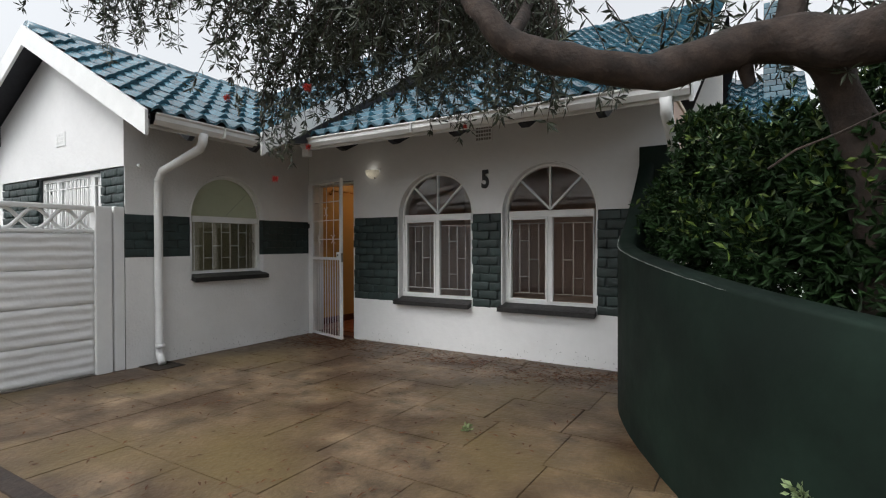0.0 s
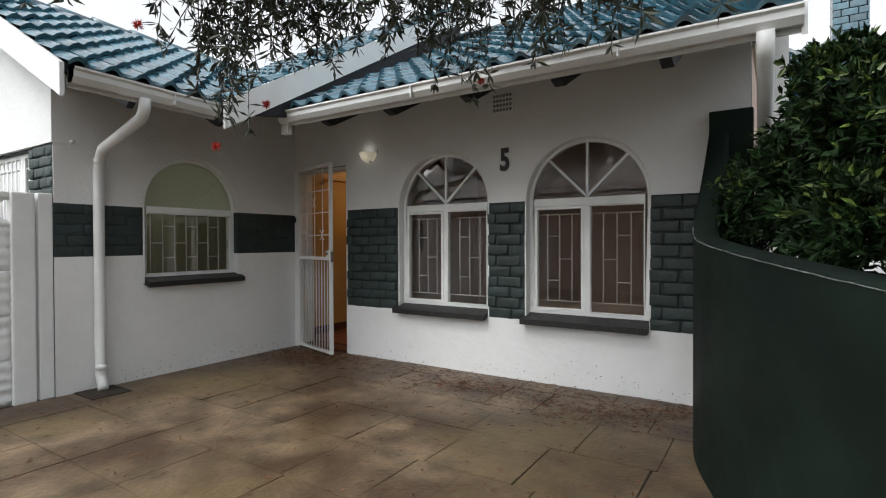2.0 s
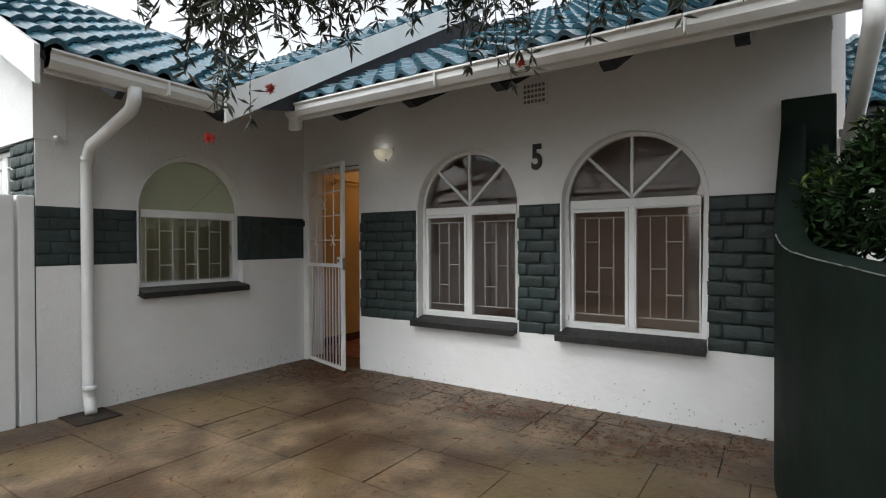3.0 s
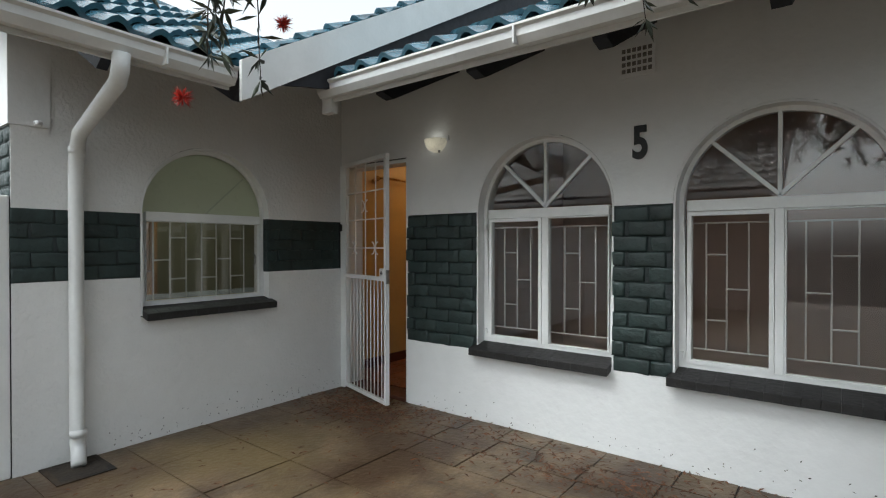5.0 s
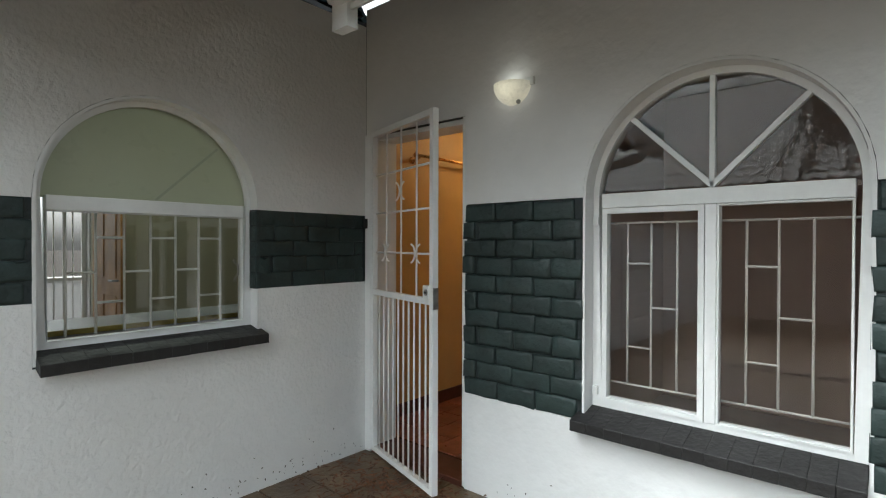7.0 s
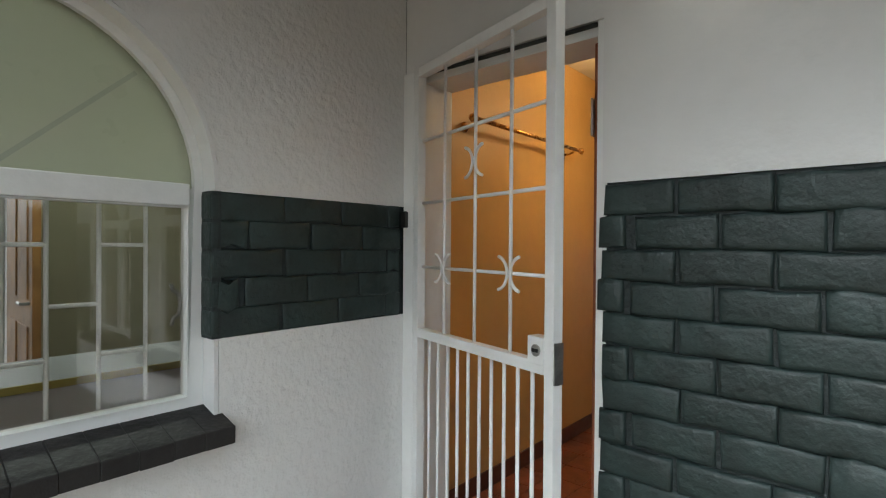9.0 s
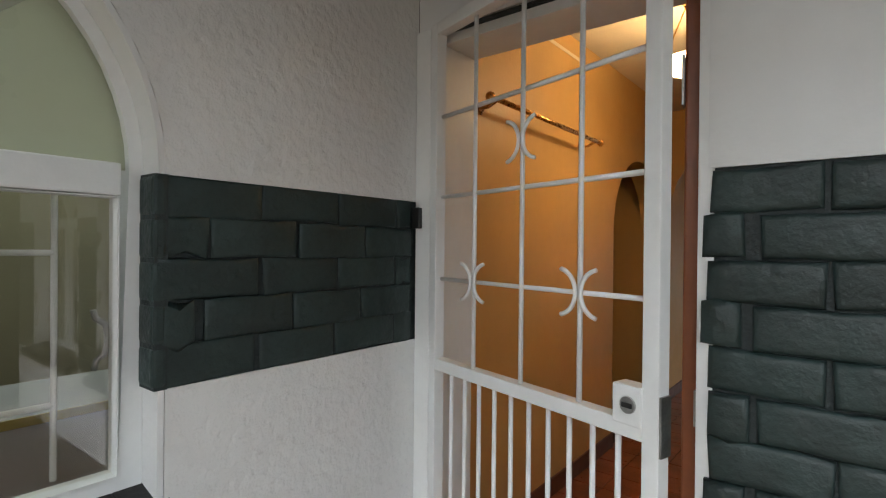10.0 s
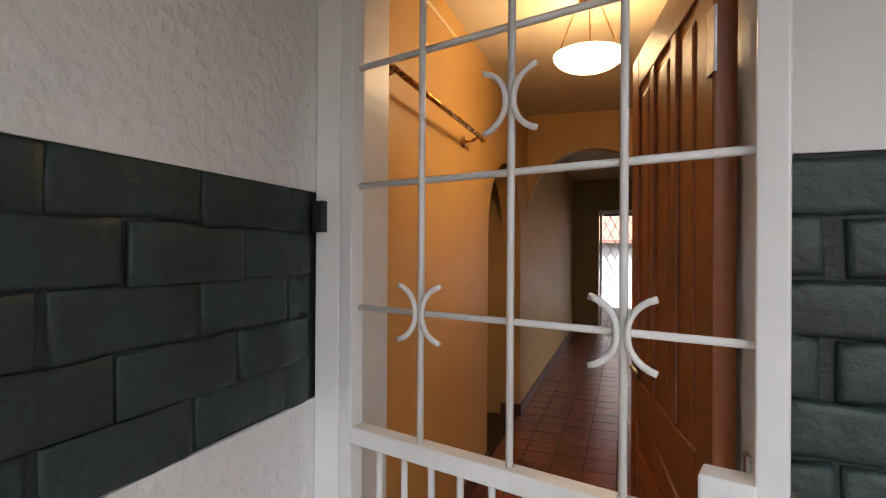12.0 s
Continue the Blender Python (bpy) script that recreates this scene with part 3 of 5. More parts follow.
# gable window behind the fence
on_gable = lambda u, v, w: (u, WING_Y + 0.02 + w, v)
gw = thing("window_4", "white steel window with close burglar bars", "window", kind="structure")
part("frame", ring([(-7.35, 0.9), (-5.86, 0.9), (-5.86, 1.98), (-7.35, 1.98)], [(-7.31, 0.94), (-5.9, 0.94), (-5.9, 1.94), (-7.31, 1.94)], on_gable, 0.03, 0.08), white_gloss, gw)
for u in (-6.95, -6.15):
    slab_part("mullion", u - 0.03, u + 0.03, 0.94, 1.94, 0.025, 0.08, white_gloss, gw, on_gable)
for i in range(15):
    u = -7.28 + i * 0.097
    bar_part("grille_bar", [(u, 0.94), (u, 1.94)], 0.007, white_gloss, gw, on_gable, 0.035)
for z in (1.2, 1.85):
    bar_part("grille_bar", [(-7.31, z), (-5.9, z)], 0.007, white_gloss, gw, on_gable, 0.035)
g = slab_part("pane", -7.31, -5.9, 0.94, 1.94, 0.05, 0.054, pane, gw, on_gable, 0, "clear window glass")
g.visible_shadow = False

# ---- gate, door frame, front door ----
jamb = thing("door_frame", "white painted steel door frame with chipped paint", "door frame", kind="structure")
part("jamb", boxed(SIDE_X + 0.001, DOOR_L + 0.02, MAIN_Y - 0.012, MAIN_Y + 0.22, GROUND, DOOR_TOP, bevel=0.004), white_gloss, jamb)
part("jamb", boxed(DOOR_R - 0.022, DOOR_R + 0.012, MAIN_Y + 0.006, MAIN_Y + 0.22, GROUND, DOOR_TOP, bevel=0.004), white_gloss, jamb)
part("head", boxed(DOOR_L + 0.02, DOOR_R - 0.022, MAIN_Y + 0.05, MAIN_Y + 0.22, DOOR_TOP - 0.03, DOOR_TOP + 0.002, bevel=0.003), white_gloss, jamb)
part("threshold", boxed(DOOR_L + 0.02, DOOR_R - 0.022, MAIN_Y + 0.0, MAIN_Y + 0.22, GROUND - 0.02, -0.004, bevel=0.004), skirting, jamb)
part("lock_box", boxed(SIDE_X + 0.004, SIDE_X + 0.03, MAIN_Y - 0.03, MAIN_Y - 0.012, 1.435, 1.5, bevel=0.003), black_metal, jamb, "black recess in the jamb")
part("strike_plate", boxed(DOOR_R - 0.03, DOOR_R - 0.02, MAIN_Y + 0.024, MAIN_Y + 0.05, 0.98, 1.06), steel, jamb)

gate = thing("security_gate", "white steel security gate standing ajar in the doorway", "gate", (-5.335, 5.195, 0))
gate.rotation_euler = (0, 0, math.atan2(5.005 - 5.22, -4.605 + 5.345))
GW = 0.775


def on_gate(u, v, w):
    return (u, w, v)


def gate_bar(name, u0, u1, v0, v1, d=0.018):
    return part(name, boxed(u0, u1, -d, d, v0, v1, bevel=0.003), white_gloss, gate)


gate_bar("stile", 0.0, 0.034, -0.015, 2.06)
gate_bar("stile", GW - 0.036, GW, -0.015, 2.06)
gate_bar("rail", 0.034, GW - 0.036, 2.024, 2.06)
gate_bar("rail", 0.034, GW - 0.036, 1.005, 1.04)
gate_bar("rail", 0.034, GW - 0.036, -0.015, 0.015)
us = [0.2, 0.388, 0.573]
for u in us:
    bar_part("upright_bar", [(u, 1.04), (u, 2.024)], 0.0065, white_gloss, gate, on_gate, 0)
for z in (1.28, 1.53, 1.775):
    bar_part("cross_bar", [(0.034, z), (GW - 0.036, z)], 0.0065, white_gloss, gate, on_gate, 0.006)
for i in range(10):
    u = 0.034 + (GW - 0.07) * (i + 1) / 11
    bar_part("lower_bar", [(u, 0.015), (u, 1.005)], 0.0065, white_gloss, gate, on_gate, 0)
for u, z in ((us[0], 1.28), (us[2], 1.28), (us[1], 1.648)):
    for s in (-1, 1):
        pts = [(u + s * (0.007 + 0.042 * (1 - math.cos(radians(a))) / (1 - math.cos(radians(78)))), z + 0.052 * math.sin(radians(a)) / math.sin(radians(78))) for a in range(-78, 79, 12)]
        bar_part("crescent_ornament", pts, 0.0055, white_gloss, gate, on_gate, -0.008, 6)
lock_case = part("lock_case", boxed(GW - 0.1, GW - 0.034, -0.022, 0.022, 1.03, 1.11, bevel=0.004), white_gloss, gate)
lk = part("keyhole_plate", tube(bmesh.new(), [(GW - 0.062, -0.021, 1.072), (GW - 0.062, -0.027, 1.072)], 0.017, 14), steel, lock_case, "worn steel keyhole plate")
part("key_slot", boxed(GW - 0.074, GW - 0.05, -0.03, -0.026, 1.067, 1.077, bevel=0.002), black_metal, lk)
part("latch_plate", boxed(GW, GW + 0.005, -0.016, 0.016, 0.985, 1.1), steel, gate)
for z in (0.3, 1.83):
    part("hinge", tube(bmesh.new(), [(-0.012, 0, z - 0.05), (-0.012, 0, z + 0.05)], 0.011, 10), white_gloss, gate, smooth=True)

door = thing("front_door", "open varnished red-brown panelled wooden front door", "door", (-4.592, 5.29, 0))
door.rotation_euler = (0, 0, math.atan2(0.79, -0.13))
DW, DH, DT = 0.79, 2.02, 0.042
part("core", boxed(0.002, DW - 0.002, 0.008, DT - 0.008, 0.022, DH - 0.002), door_wood, door)
for u0, u1 in ((0, 0.1), (DW - 0.1, DW), (0.255, 0.31), (0.48, 0.535)):
    full = u0 == 0 or u1 == DW
    for z0, z1 in (((0.02, DH),) if full else ((0.22, 0.72), (1.0, DH - 0.11))):
        part("stile", boxed(u0, u1, 0, DT, z0, z1, bevel=0.006), door_wood, door)
for z0, z1 in ((0.02, 0.22), (0.9, 1.0), (0.72, 0.78), (DH - 0.11, DH)):
    part("rail", boxed(0.1, DW - 0.1, 0, DT, z0, z1, bevel=0.006), door_wood, door)
for k in range(3):
    u = (0.1, 0.31, 0.535)[k]
    e = (0.255, 0.48, DW - 0.1)[k]
    for z0, z1 in ((0.22, 0.72), (1.0, DH - 0.11)):
        part("panel", boxed(u + 0.03, e - 0.03, 0.003, DT - 0.003, z0 + 0.03, z1 - 0.03, bevel=0.012), door_wood, door)
dg = part("diagonal_rail", boxed(-0.36, 0.36, 0, DT, -0.035, 0.035, bevel=0.006), door_wood, door)
dg.matrix_local = Matrix.Translation((DW / 2, -0.001, 0.84)) @ Matrix.Rotation(radians(-12), 4, 'Y')
for s in (-0.035, DT + 0.01):
    part("lever_handle", tube(bmesh.new(), [(DW - 0.06, DT / 2, 1.03), (DW - 0.06, s, 1.03), (DW - 0.17, s, 1.03)], 0.008, 8), steel, door, "dull metal lever handle", smooth=True)
for z in (0.25, 1.78):
    part("hinge", boxed(-0.02, 0.02, DT, DT + 0.006, z - 0.06, z + 0.06, bevel=0.001), steel, door, "pale steel butt hinge")

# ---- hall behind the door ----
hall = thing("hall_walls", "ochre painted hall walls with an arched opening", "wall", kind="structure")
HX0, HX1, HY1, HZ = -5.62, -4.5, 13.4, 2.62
on_hall = lambda u, v, w: (HX0 - w, u, v)
part("left_wall", sheet([(MAIN_Y + 0.217, -0.1), (7.5, -0.1), (7.5, 1.5)] + arc(8.05, 1.5, 0.55, 180, 0, 18)[1:-1] + [(8.6, 1.5), (8.6, -0.1), (HY1, -0.1), (HY1, HZ), (MAIN_Y + 0.217, HZ)], [], on_hall, 0.16), ochre, hall)
# unseen gap from 9.4 to 11.6, added so daylight brightens the far hall
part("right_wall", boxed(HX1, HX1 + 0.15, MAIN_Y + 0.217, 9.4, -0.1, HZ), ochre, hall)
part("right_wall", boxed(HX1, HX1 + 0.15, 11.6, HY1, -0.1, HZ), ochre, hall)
part("return", boxed(HX0, DOOR_L + 0.0, MAIN_Y + 0.217, MAIN_Y + 0.24, -0.1, HZ), ochre, hall)
part("far_wall", sheet([(HX0 - 0.16, -0.1), (-5.2, -0.1), (-5.2, 2.1), (-4.55, 2.1), (-4.55, -0.1), (HX1 + 0.15, -0.1), (HX1 + 0.15, HZ), (HX0 - 0.16, HZ)], [], lambda u, v, w: (u, HY1 + w, v), 0.15), cream, hall)
part("arch_beam", sheet([(HX0, 1.75)] + arc((HX0 + HX1) / 2, 1.75, (HX1 - HX0) / 2 - 0.01, 180, 0, 20) + [(HX1, 1.75), (HX1, HZ), (HX0, HZ)], [], lambda u, v, w: (u, 8.9 + w, v), 0.12), ochre, hall)
alc = thing("alcove_walls", "dim ochre alcove beyond the hall arch", "wall", kind="structure")
part("back_wall", boxed(-7.2, -7.1, 6.6, 9.2, -0.1, HZ), ochre, alc)
part("end_wall", boxed(-7.1, HX0 - 0.16, 8.62, 8.72, -0.1, HZ), ochre, alc)
part("end_wall", boxed(-7.1, HX0 - 0.16, 6.9, 7.0, -0.1, HZ), ochre, alc)
hall_ceiling = part("ceiling", boxed(-8.3, -0.7, MAIN_Y + 0.22, HY1 + 0.2, HZ, HZ + 0.04), ceiling_white)
tagged(hall_ceiling, "plain painted ceiling", "ceiling", kind="structure")
skirts = thing("skirting", "dark red tiled skirting along the hall", "skirting", kind="structure")
part("run", boxed(HX0, HX0 + 0.014, MAIN_Y + 0.25, 7.5, 0.002, 0.1, bevel=0.003), skirting, skirts)
part("run", boxed(HX0, HX0 + 0.014, 8.6, HY1, 0.002, 0.1, bevel=0.003), skirting, skirts)
part("run", boxed(HX0 - 0.16, HX0 + 0.014, 8.586, 8.6, 0.002, 0.1, bevel=0.003), skirting, skirts)
part("run", boxed(HX1 - 0.014, HX1, MAIN_Y + 0.25, 9.4, 0.002, 0.1, bevel=0.003), skirting, skirts)
hall_floor = thing("floor_hall", "polished red clay floor tiles", "floor", kind="structure")
part("screed", boxed(-7.2, HX1 + 0.1, MAIN_Y + 0.2, 15, -0.12, -0.006), red_grout, hall_floor)

rod = thing("brass_rail", "brass tube rail on two wall brackets", "rail", (HX0, 6.4, 2.02))
part("tube", tube(bmesh.new(), [(0.09, -0.58, 0), (0.09, 0.6, 0)], 0.012, 10), brass, rod, smooth=True)
for y in (-0.56, 0.52):
    part("bracket", tube(bmesh.new(), [(0, y, -0.03), (0.05, y, -0.03), (0.09, y, -0.012)], 0.008, 8), brass, rod, smooth=True)
    part("rosette", tube(bmesh.new(), [(0, y, -0.03), (0.012, y, -0.03)], 0.028, 14), brass, rod, smooth=True)
for y in (-0.6, 0.62):
    bm = bmesh.new()
    bmesh.ops.create_uvsphere(bm, u_segments=12, v_segments=8, radius=0.022, matrix=Matrix.Translation((0.09, y, 0)))
    part("finial", bm, brass, rod, smooth=True)


def bowl(bm, r, depth, n=24, m=7, half=False):
    """A shallow turned bowl, open upwards; half of it for a wall lamp."""
    top = 180 if half else 360
    k = n + 1 if half else n
    rings = []
    for j in range(m + 1):
        a = 90 * j / m
        rr, z = r * math.cos(radians(a)), -depth * math.sin(radians(a))
        rings.append([bm.verts.new((max(rr, 0.001) * math.cos(radians(180 + top * i / n)), max(rr, 0.001) * math.sin(radians(180 + top * i / n)), z)) for i in range(k)])
    for a, b in zip(rings, rings[1:]):
        for i in range(k if not half else k - 1):
            bm.faces.new((a[i], a[(i + 1) % k], b[(i + 1) % k], b[i]))
    bmesh.ops.solidify(bm, geom=bm.faces[:], thickness=0.005)
    return bm


LAMP = (-4.95, 6.78, 2.33)
pend = thing("pendant_lamp", "lit frosted glass bowl lamp hanging on brass rods", "lamp", LAMP)
lamp_bowl = part("bowl", bowl(bmesh.new(), 0.165, 0.075), lamp_on, pend, "glowing frosted glass bowl", smooth=True)
lamp_bowl.visible_shadow = False
for a in (90, 210, 330):
    x, y = 0.15 * math.cos(radians(a)), 0.15 * math.sin(radians(a))
    part("hanging_rod", tube(bmesh.new(), [(x, y, 0), (x * 0.25, y * 0.25, HZ - LAMP[2])], 0.0035, 6), brass, pend)
part("ceiling_rose", tube(bmesh.new(), [(0, 0, HZ - LAMP[2] - 0.03), (0, 0, HZ - LAMP[2])], 0.045, 16, 0.06), brass, pend, smooth=True)
bulb = new("hall_bulb", bpy.data.lights.new("hall_bulb", "POINT"))
bulb.data.energy, bulb.data.color, bulb.data.shadow_soft_size = 0.35, (1.0, 0.6, 0.25), 0.05
bulb.location = (LAMP[0], LAMP[1], LAMP[2] - 0.05)
tagged(bulb, "warm bulb in the hall lamp", "bulb")

# far door opening with a lattice grille and daylight beyond
grille = thing("lattice_door", "white diamond lattice security door at the hall end", "gate", (-4.87, HY1 + 0.08, 0))
part("frame", ring([(-0.32, 0.0), (0.32, 0.0), (0.32, 2.09), (-0.32, 2.09)], [(-0.28, 0.04), (0.28, 0.04), (0.28, 2.05), (-0.28, 2.05)], lambda u, v, w: (u, w, v), -0.02, 0.02), white_gloss, grille)
for i in range(-5, 6):
    for s in (-1, 1):
        pts = []
        for k in range(0, 40):
            z = 0.04 + k * 0.0515
            u = s * (((i * 0.14 + k * 0.026) + 0.28) % 0.56 - 0.28)
            if pts and abs(u - pts[-1][0]) > 0.2:
                if len(pts) > 1 and abs(i) < 3:
                    bar_part("lattice_bar", pts, 0.006, steel, grille, lambda u, v, w: (u, w, v), 0, 4)
                pts = []
            pts.append((u, z))
        if len(pts) > 1 and abs(i) < 3:
            bar_part("lattice_bar", pts, 0.006, steel, grille, lambda u, v, w: (u, w, v), 0, 4)
yard = thing("yard_building", "white outbuilding with a red tiled roof across the yard", "building", (-5, 18.5, 0))
part("wall", boxed(-3, 4, 0, 0.2, -0.3, 1.75), plaster, yard)
slope = slope_board((-3.3, -0.4, 1.7), (4.3, -0.4, 1.7), (4.3, 3.0, 3.3), (-3.3, 3.0, 3.3), 0.08, material("faded_red_tile", (0.42, 0.2, 0.14), 0.7, vary=0.2, scale=12), "roof", yard)

# ---- rooms behind the windows ----
rooms = thing("front_room_walls", "dull brown painted room behind the arched windows", "wall", kind="structure")
part("back_wall", boxed(HX1 + 0.152, -0.7, 7.7, 7.8, -0.1, HZ), brown_room, rooms)
part("side_wall", boxed(HX1 + 0.152, HX1 + 0.2, MAIN_Y + 0.22, 8.8, -0.1, HZ), brown_room, rooms)
part("side_wall", boxed(-0.9, -0.72, MAIN_Y + 0.217, 9.6, -0.3, HZ), brown_room, rooms)
part("floor", boxed(HX1 + 0.2, -0.9, MAIN_Y + 0.22, 8.8, -0.1, 0.0), skirting, rooms)
left_room = thing("side_room_walls", "cream painted kitchen behind the side window", "wall", kind="structure")
LX = SIDE_X - 0.217
part("back_wall", sheet([(2.96, -0.1), (3.6, -0.1), (3.6, 2.05), (4.4, 2.05), (4.4, -0.1), (6.9, -0.1), (6.9, HZ), (2.96, HZ)], [], lambda u, v, w: (-8.2 - w, u, v), 0.15), cream, left_room)
part("north_wall", boxed(-8.2, HX0 - 0.165, 6.75, 6.898, -0.1, HZ), cream, left_room)
part("south_wall", boxed(-8.2, LX, WING_Y + 0.222, WING_Y + 0.26, 2.0, HZ), cream, left_room)
part("ceiling", boxed(-8.35, LX, WING_Y + 0.2, 6.9, HZ - 0.12, HZ - 0.1), ceiling_white, left_room)
part("floor", boxed(-8.35, LX, WING_Y + 0.22, 6.75, -0.12, 0.0), skirting, left_room)
worktop = thing("kitchen_worktop", "grey worktop below the side window", "worktop", (LX - 0.93, 4.1, 0.8))
part("edge_strip", boxed(0.21, 0.214, -1.1, 1.2, 0.004, 0.034), material("yellow_edge_strip", (0.5, 0.4, 0.1), 0.4), worktop, "yellow edge strip")
part("top", boxed(-0.3, 0.21, -1.1, 1.2, 0.0, 0.035, bevel=0.006), counter_grey, worktop)
part("cupboard", boxed(-0.26, 0.18, -1.05, 1.15, -0.8, 0.0), mesh_white, worktop)
back_door = thing("kitchen_door", "open varnished pine door with four panels", "door", (-8.18, 4.385, 0))
back_door.rotation_euler = (0, 0, radians(-1))
part("leaf", boxed(0.0, 0.78, -0.02, 0.02, 0.02, 2.02, bevel=0.004), pale_wood, back_door)
for u0, u1 in ((0.1, 0.35), (0.43, 0.68)):
    for z0, z1 in ((0.2, 0.9), (1.05, 1.85)):
        for s in (-1, 1):
            part("panel", boxed(u0, u1, s * 0.018, s * 0.028, z0, z1, bevel=0.004), pale_wood, back_door)
part("handle", tube(bmesh.new(), [(0.72, -0.02, 1.03), (0.72, -0.06, 1.03), (0.62, -0.06, 1.03)], 0.009, 8), steel, back_door, "chrome lever handle")
yard_gate = thing("yard_gate", "white barred security gate in the kitchen doorway", "gate", (-8.5, 3.6, 0))
for y in (0.02, 0.78):
    part("stile", boxed(-0.015, 0.015, y - 0.018, y + 0.018, 0.03, 2.03, bevel=0.003), white_gloss, yard_gate)
for z in (0.05, 1.0, 2.0):
    part("rail", boxed(-0.012, 0.012, 0.038, 0.762, z - 0.015, z + 0.015, bevel=0.003), white_gloss, yard_gate)
for i in range(9):
    part("upright_bar", tube(bmesh.new(), [(0, 0.11 + i * 0.073, 0.05), (0, 0.11 + i * 0.073, 2.0)], 0.007, 6), white_gloss, yard_gate, smooth=True)
tube_light = thing("ceiling_batten", "white fluorescent batten on the kitchen ceiling", "lamp", (-7.0, 4.4, HZ - 0.125))
part("batten", boxed(-0.03, 0.03, -0.6, 0.6, -0.04, 0.0, bevel=0.004), white_gloss, tube_light)
part("fluorescent_tube", tube(bmesh.new(), [(0, -0.58, -0.06), (0, 0.58, -0.06)], 0.016, 10), material("fluorescent_glow", (0.9, 1.0, 0.8), 0.4, emit=6.0), tube_light, smooth=True)
kl = new("kitchen_tube", bpy.data.lights.new("kitchen_tube", "AREA"))
kl.data.shape, kl.data.size, kl.data.size_y, kl.data.energy, kl.data.color = 'RECTANGLE', 0.1, 1.1, 3.4, (0.95, 1.0, 0.85)
kl.location = (-7.0, 4.4, HZ - 0.215)
tagged(kl, "cool fluorescent tube light", "lamp light")

# ---- wall lamp, vent, number ----
wl_ = thing("wall_lamp", "lit alabaster glass half-bowl wall lamp", "wall lamp", (-4.24, MAIN_Y, 2.155))
half_bowl = part("half_bowl", bowl(bmesh.new(), 0.105, 0.105, half=True), porcelain, wl_, "frosted glass half bowl", smooth=True)
part("back_plate", boxed(-0.11, 0.125, -0.012, 0, -0.02, 0.02, bevel=0.004), gutter_white, wl_)
bm = bmesh.new()
bmesh.ops.create_uvsphere(bm, u_segments=10, v_segments=6, radius=0.012, matrix=Matrix.Translation((0.06, -0.05, -0.105)))
part("finial", bm, steel, half_bowl, smooth=True)
wb = new("wall_bulb", bpy.data.lights.new("wall_bulb", "POINT"))
half_bowl.visible_shadow = False
wb.data.energy, wb.data.color, wb.data.shadow_soft_size = 0.075, (1.0, 0.95, 0.85), 0.03
wb.location = (-4.24, MAIN_Y - 0.05, 2.15)
tagged(wb, "bulb in the wall lamp", "bulb")
vent = thing("wall_vent", "white painted air brick with small square holes", "air vent", (-2.655, MAIN_Y, 2.455))
part("frame", boxed(-0.115, 0.115, -0.01, 0.001, -0.105, 0.105, bevel=0.004), plaster, vent)
# holes are shallow raised boxes, their shade put in as grey
for i in range(6):
    for j in range(4):
        part("hole", boxed(-0.09 + i * 0.032, -0.067 + i * 0.032, -0.0115, 0, -0.076 + j * 0.042, -0.05 + j * 0.042), vent_hole, vent)
num = bpy.data.curves.new("house_number", 'FONT')
num.body, num.size, num.extrude, num.align_x, num.align_y, num.offset, num.bevel_depth = "5", 0.275, 0.006, 'CENTER', 'CENTER', 0.008, 0.001
number = new("house_number", num)
number.data.materials.append(black_metal)
number.matrix_world = Matrix.Translation((-2.632, MAIN_Y - 0.007, 1.93)) @ Matrix.Rotation(radians(90), 4, 'X') @ Matrix.Diagonal((0.72, 1, 1, 1))
tagged(number, "black metal house number 5 on white wall", "number sign")


# ---- downpipes ----
def downpipe(name, pts, r, label, shoe=None):
    ob = thing(name, label, "downpipe", pts[-1])
    o = Vector(pts[-1])
    part("pipe", tube(bmesh.new(), [Vector(p) - o for p in pts], r, 14), gutter_white, ob, smooth=True)
    for z in (1.88, 0.16):
        x, y = (pts[-2][0], pts[-2][1])
        part("collar", tube(bmesh.new(), [Vector((x, y, z - 0.02)) - o, Vector((x, y, z + 0.02)) - o], r * 1.13, 14), gutter_white, ob, smooth=True)
    return ob


PX, PY = SIDE_X + 0.06, 3.03
downpipe("downpipe", [(EAVE_X + 0.03, 2.95, EAVE_Z - 0.09), (EAVE_X + 0.02, 2.95, EAVE_Z - 0.17), (EAVE_X - 0.03, 2.955, EAVE_Z - 0.225), (PX + 0.1, PY - 0.01, 1.97), (PX + 0.02, PY, 1.88), (PX, PY, 1.8), (PX, PY, 0.1), (PX + 0.02, PY - 0.0, 0.05), (PX + 0.09, PY - 0.02, -0.01)], 0.041, "white plastic downpipe with an elbow at the eave")
downpipe("downpipe", [(-0.62, EAVE_Y - 0.03, EAVE_M - 0.09), (-0.62, EAVE_Y, EAVE_M - 0.2), (-0.63, MAIN_Y - 0.3, 1.95), (-0.64, MAIN_Y - 0.08, 1.8), (-0.64, MAIN_Y - 0.08, 0.6), (-0.64, MAIN_Y - 0.08, GROUND)], 0.045, "white downpipe behind the shrub")
drain = thing("drain_gully", "dark square drain hole in the paving", "drain", (PX + 0.1, PY - 0.03, GROUND))
part("rim", ring([(-0.17, -0.15), (0.17, -0.15), (0.17, 0.15), (-0.17, 0.15)], [(-0.14, -0.12), (0.14, -0.12), (0.14, 0.12), (-0.14, 0.12)], lambda u, v, w: (u, v, w), 0.0, 0.006), joint, drain)
part("pit", boxed(-0.14, 0.14, -0.12, 0.12, 0.0, 0.004), soil, drain)
cable = thing("sensor", "small white sensor with a thin cable on the wall", "sensor", (SIDE_X, 2.86, 2.02))
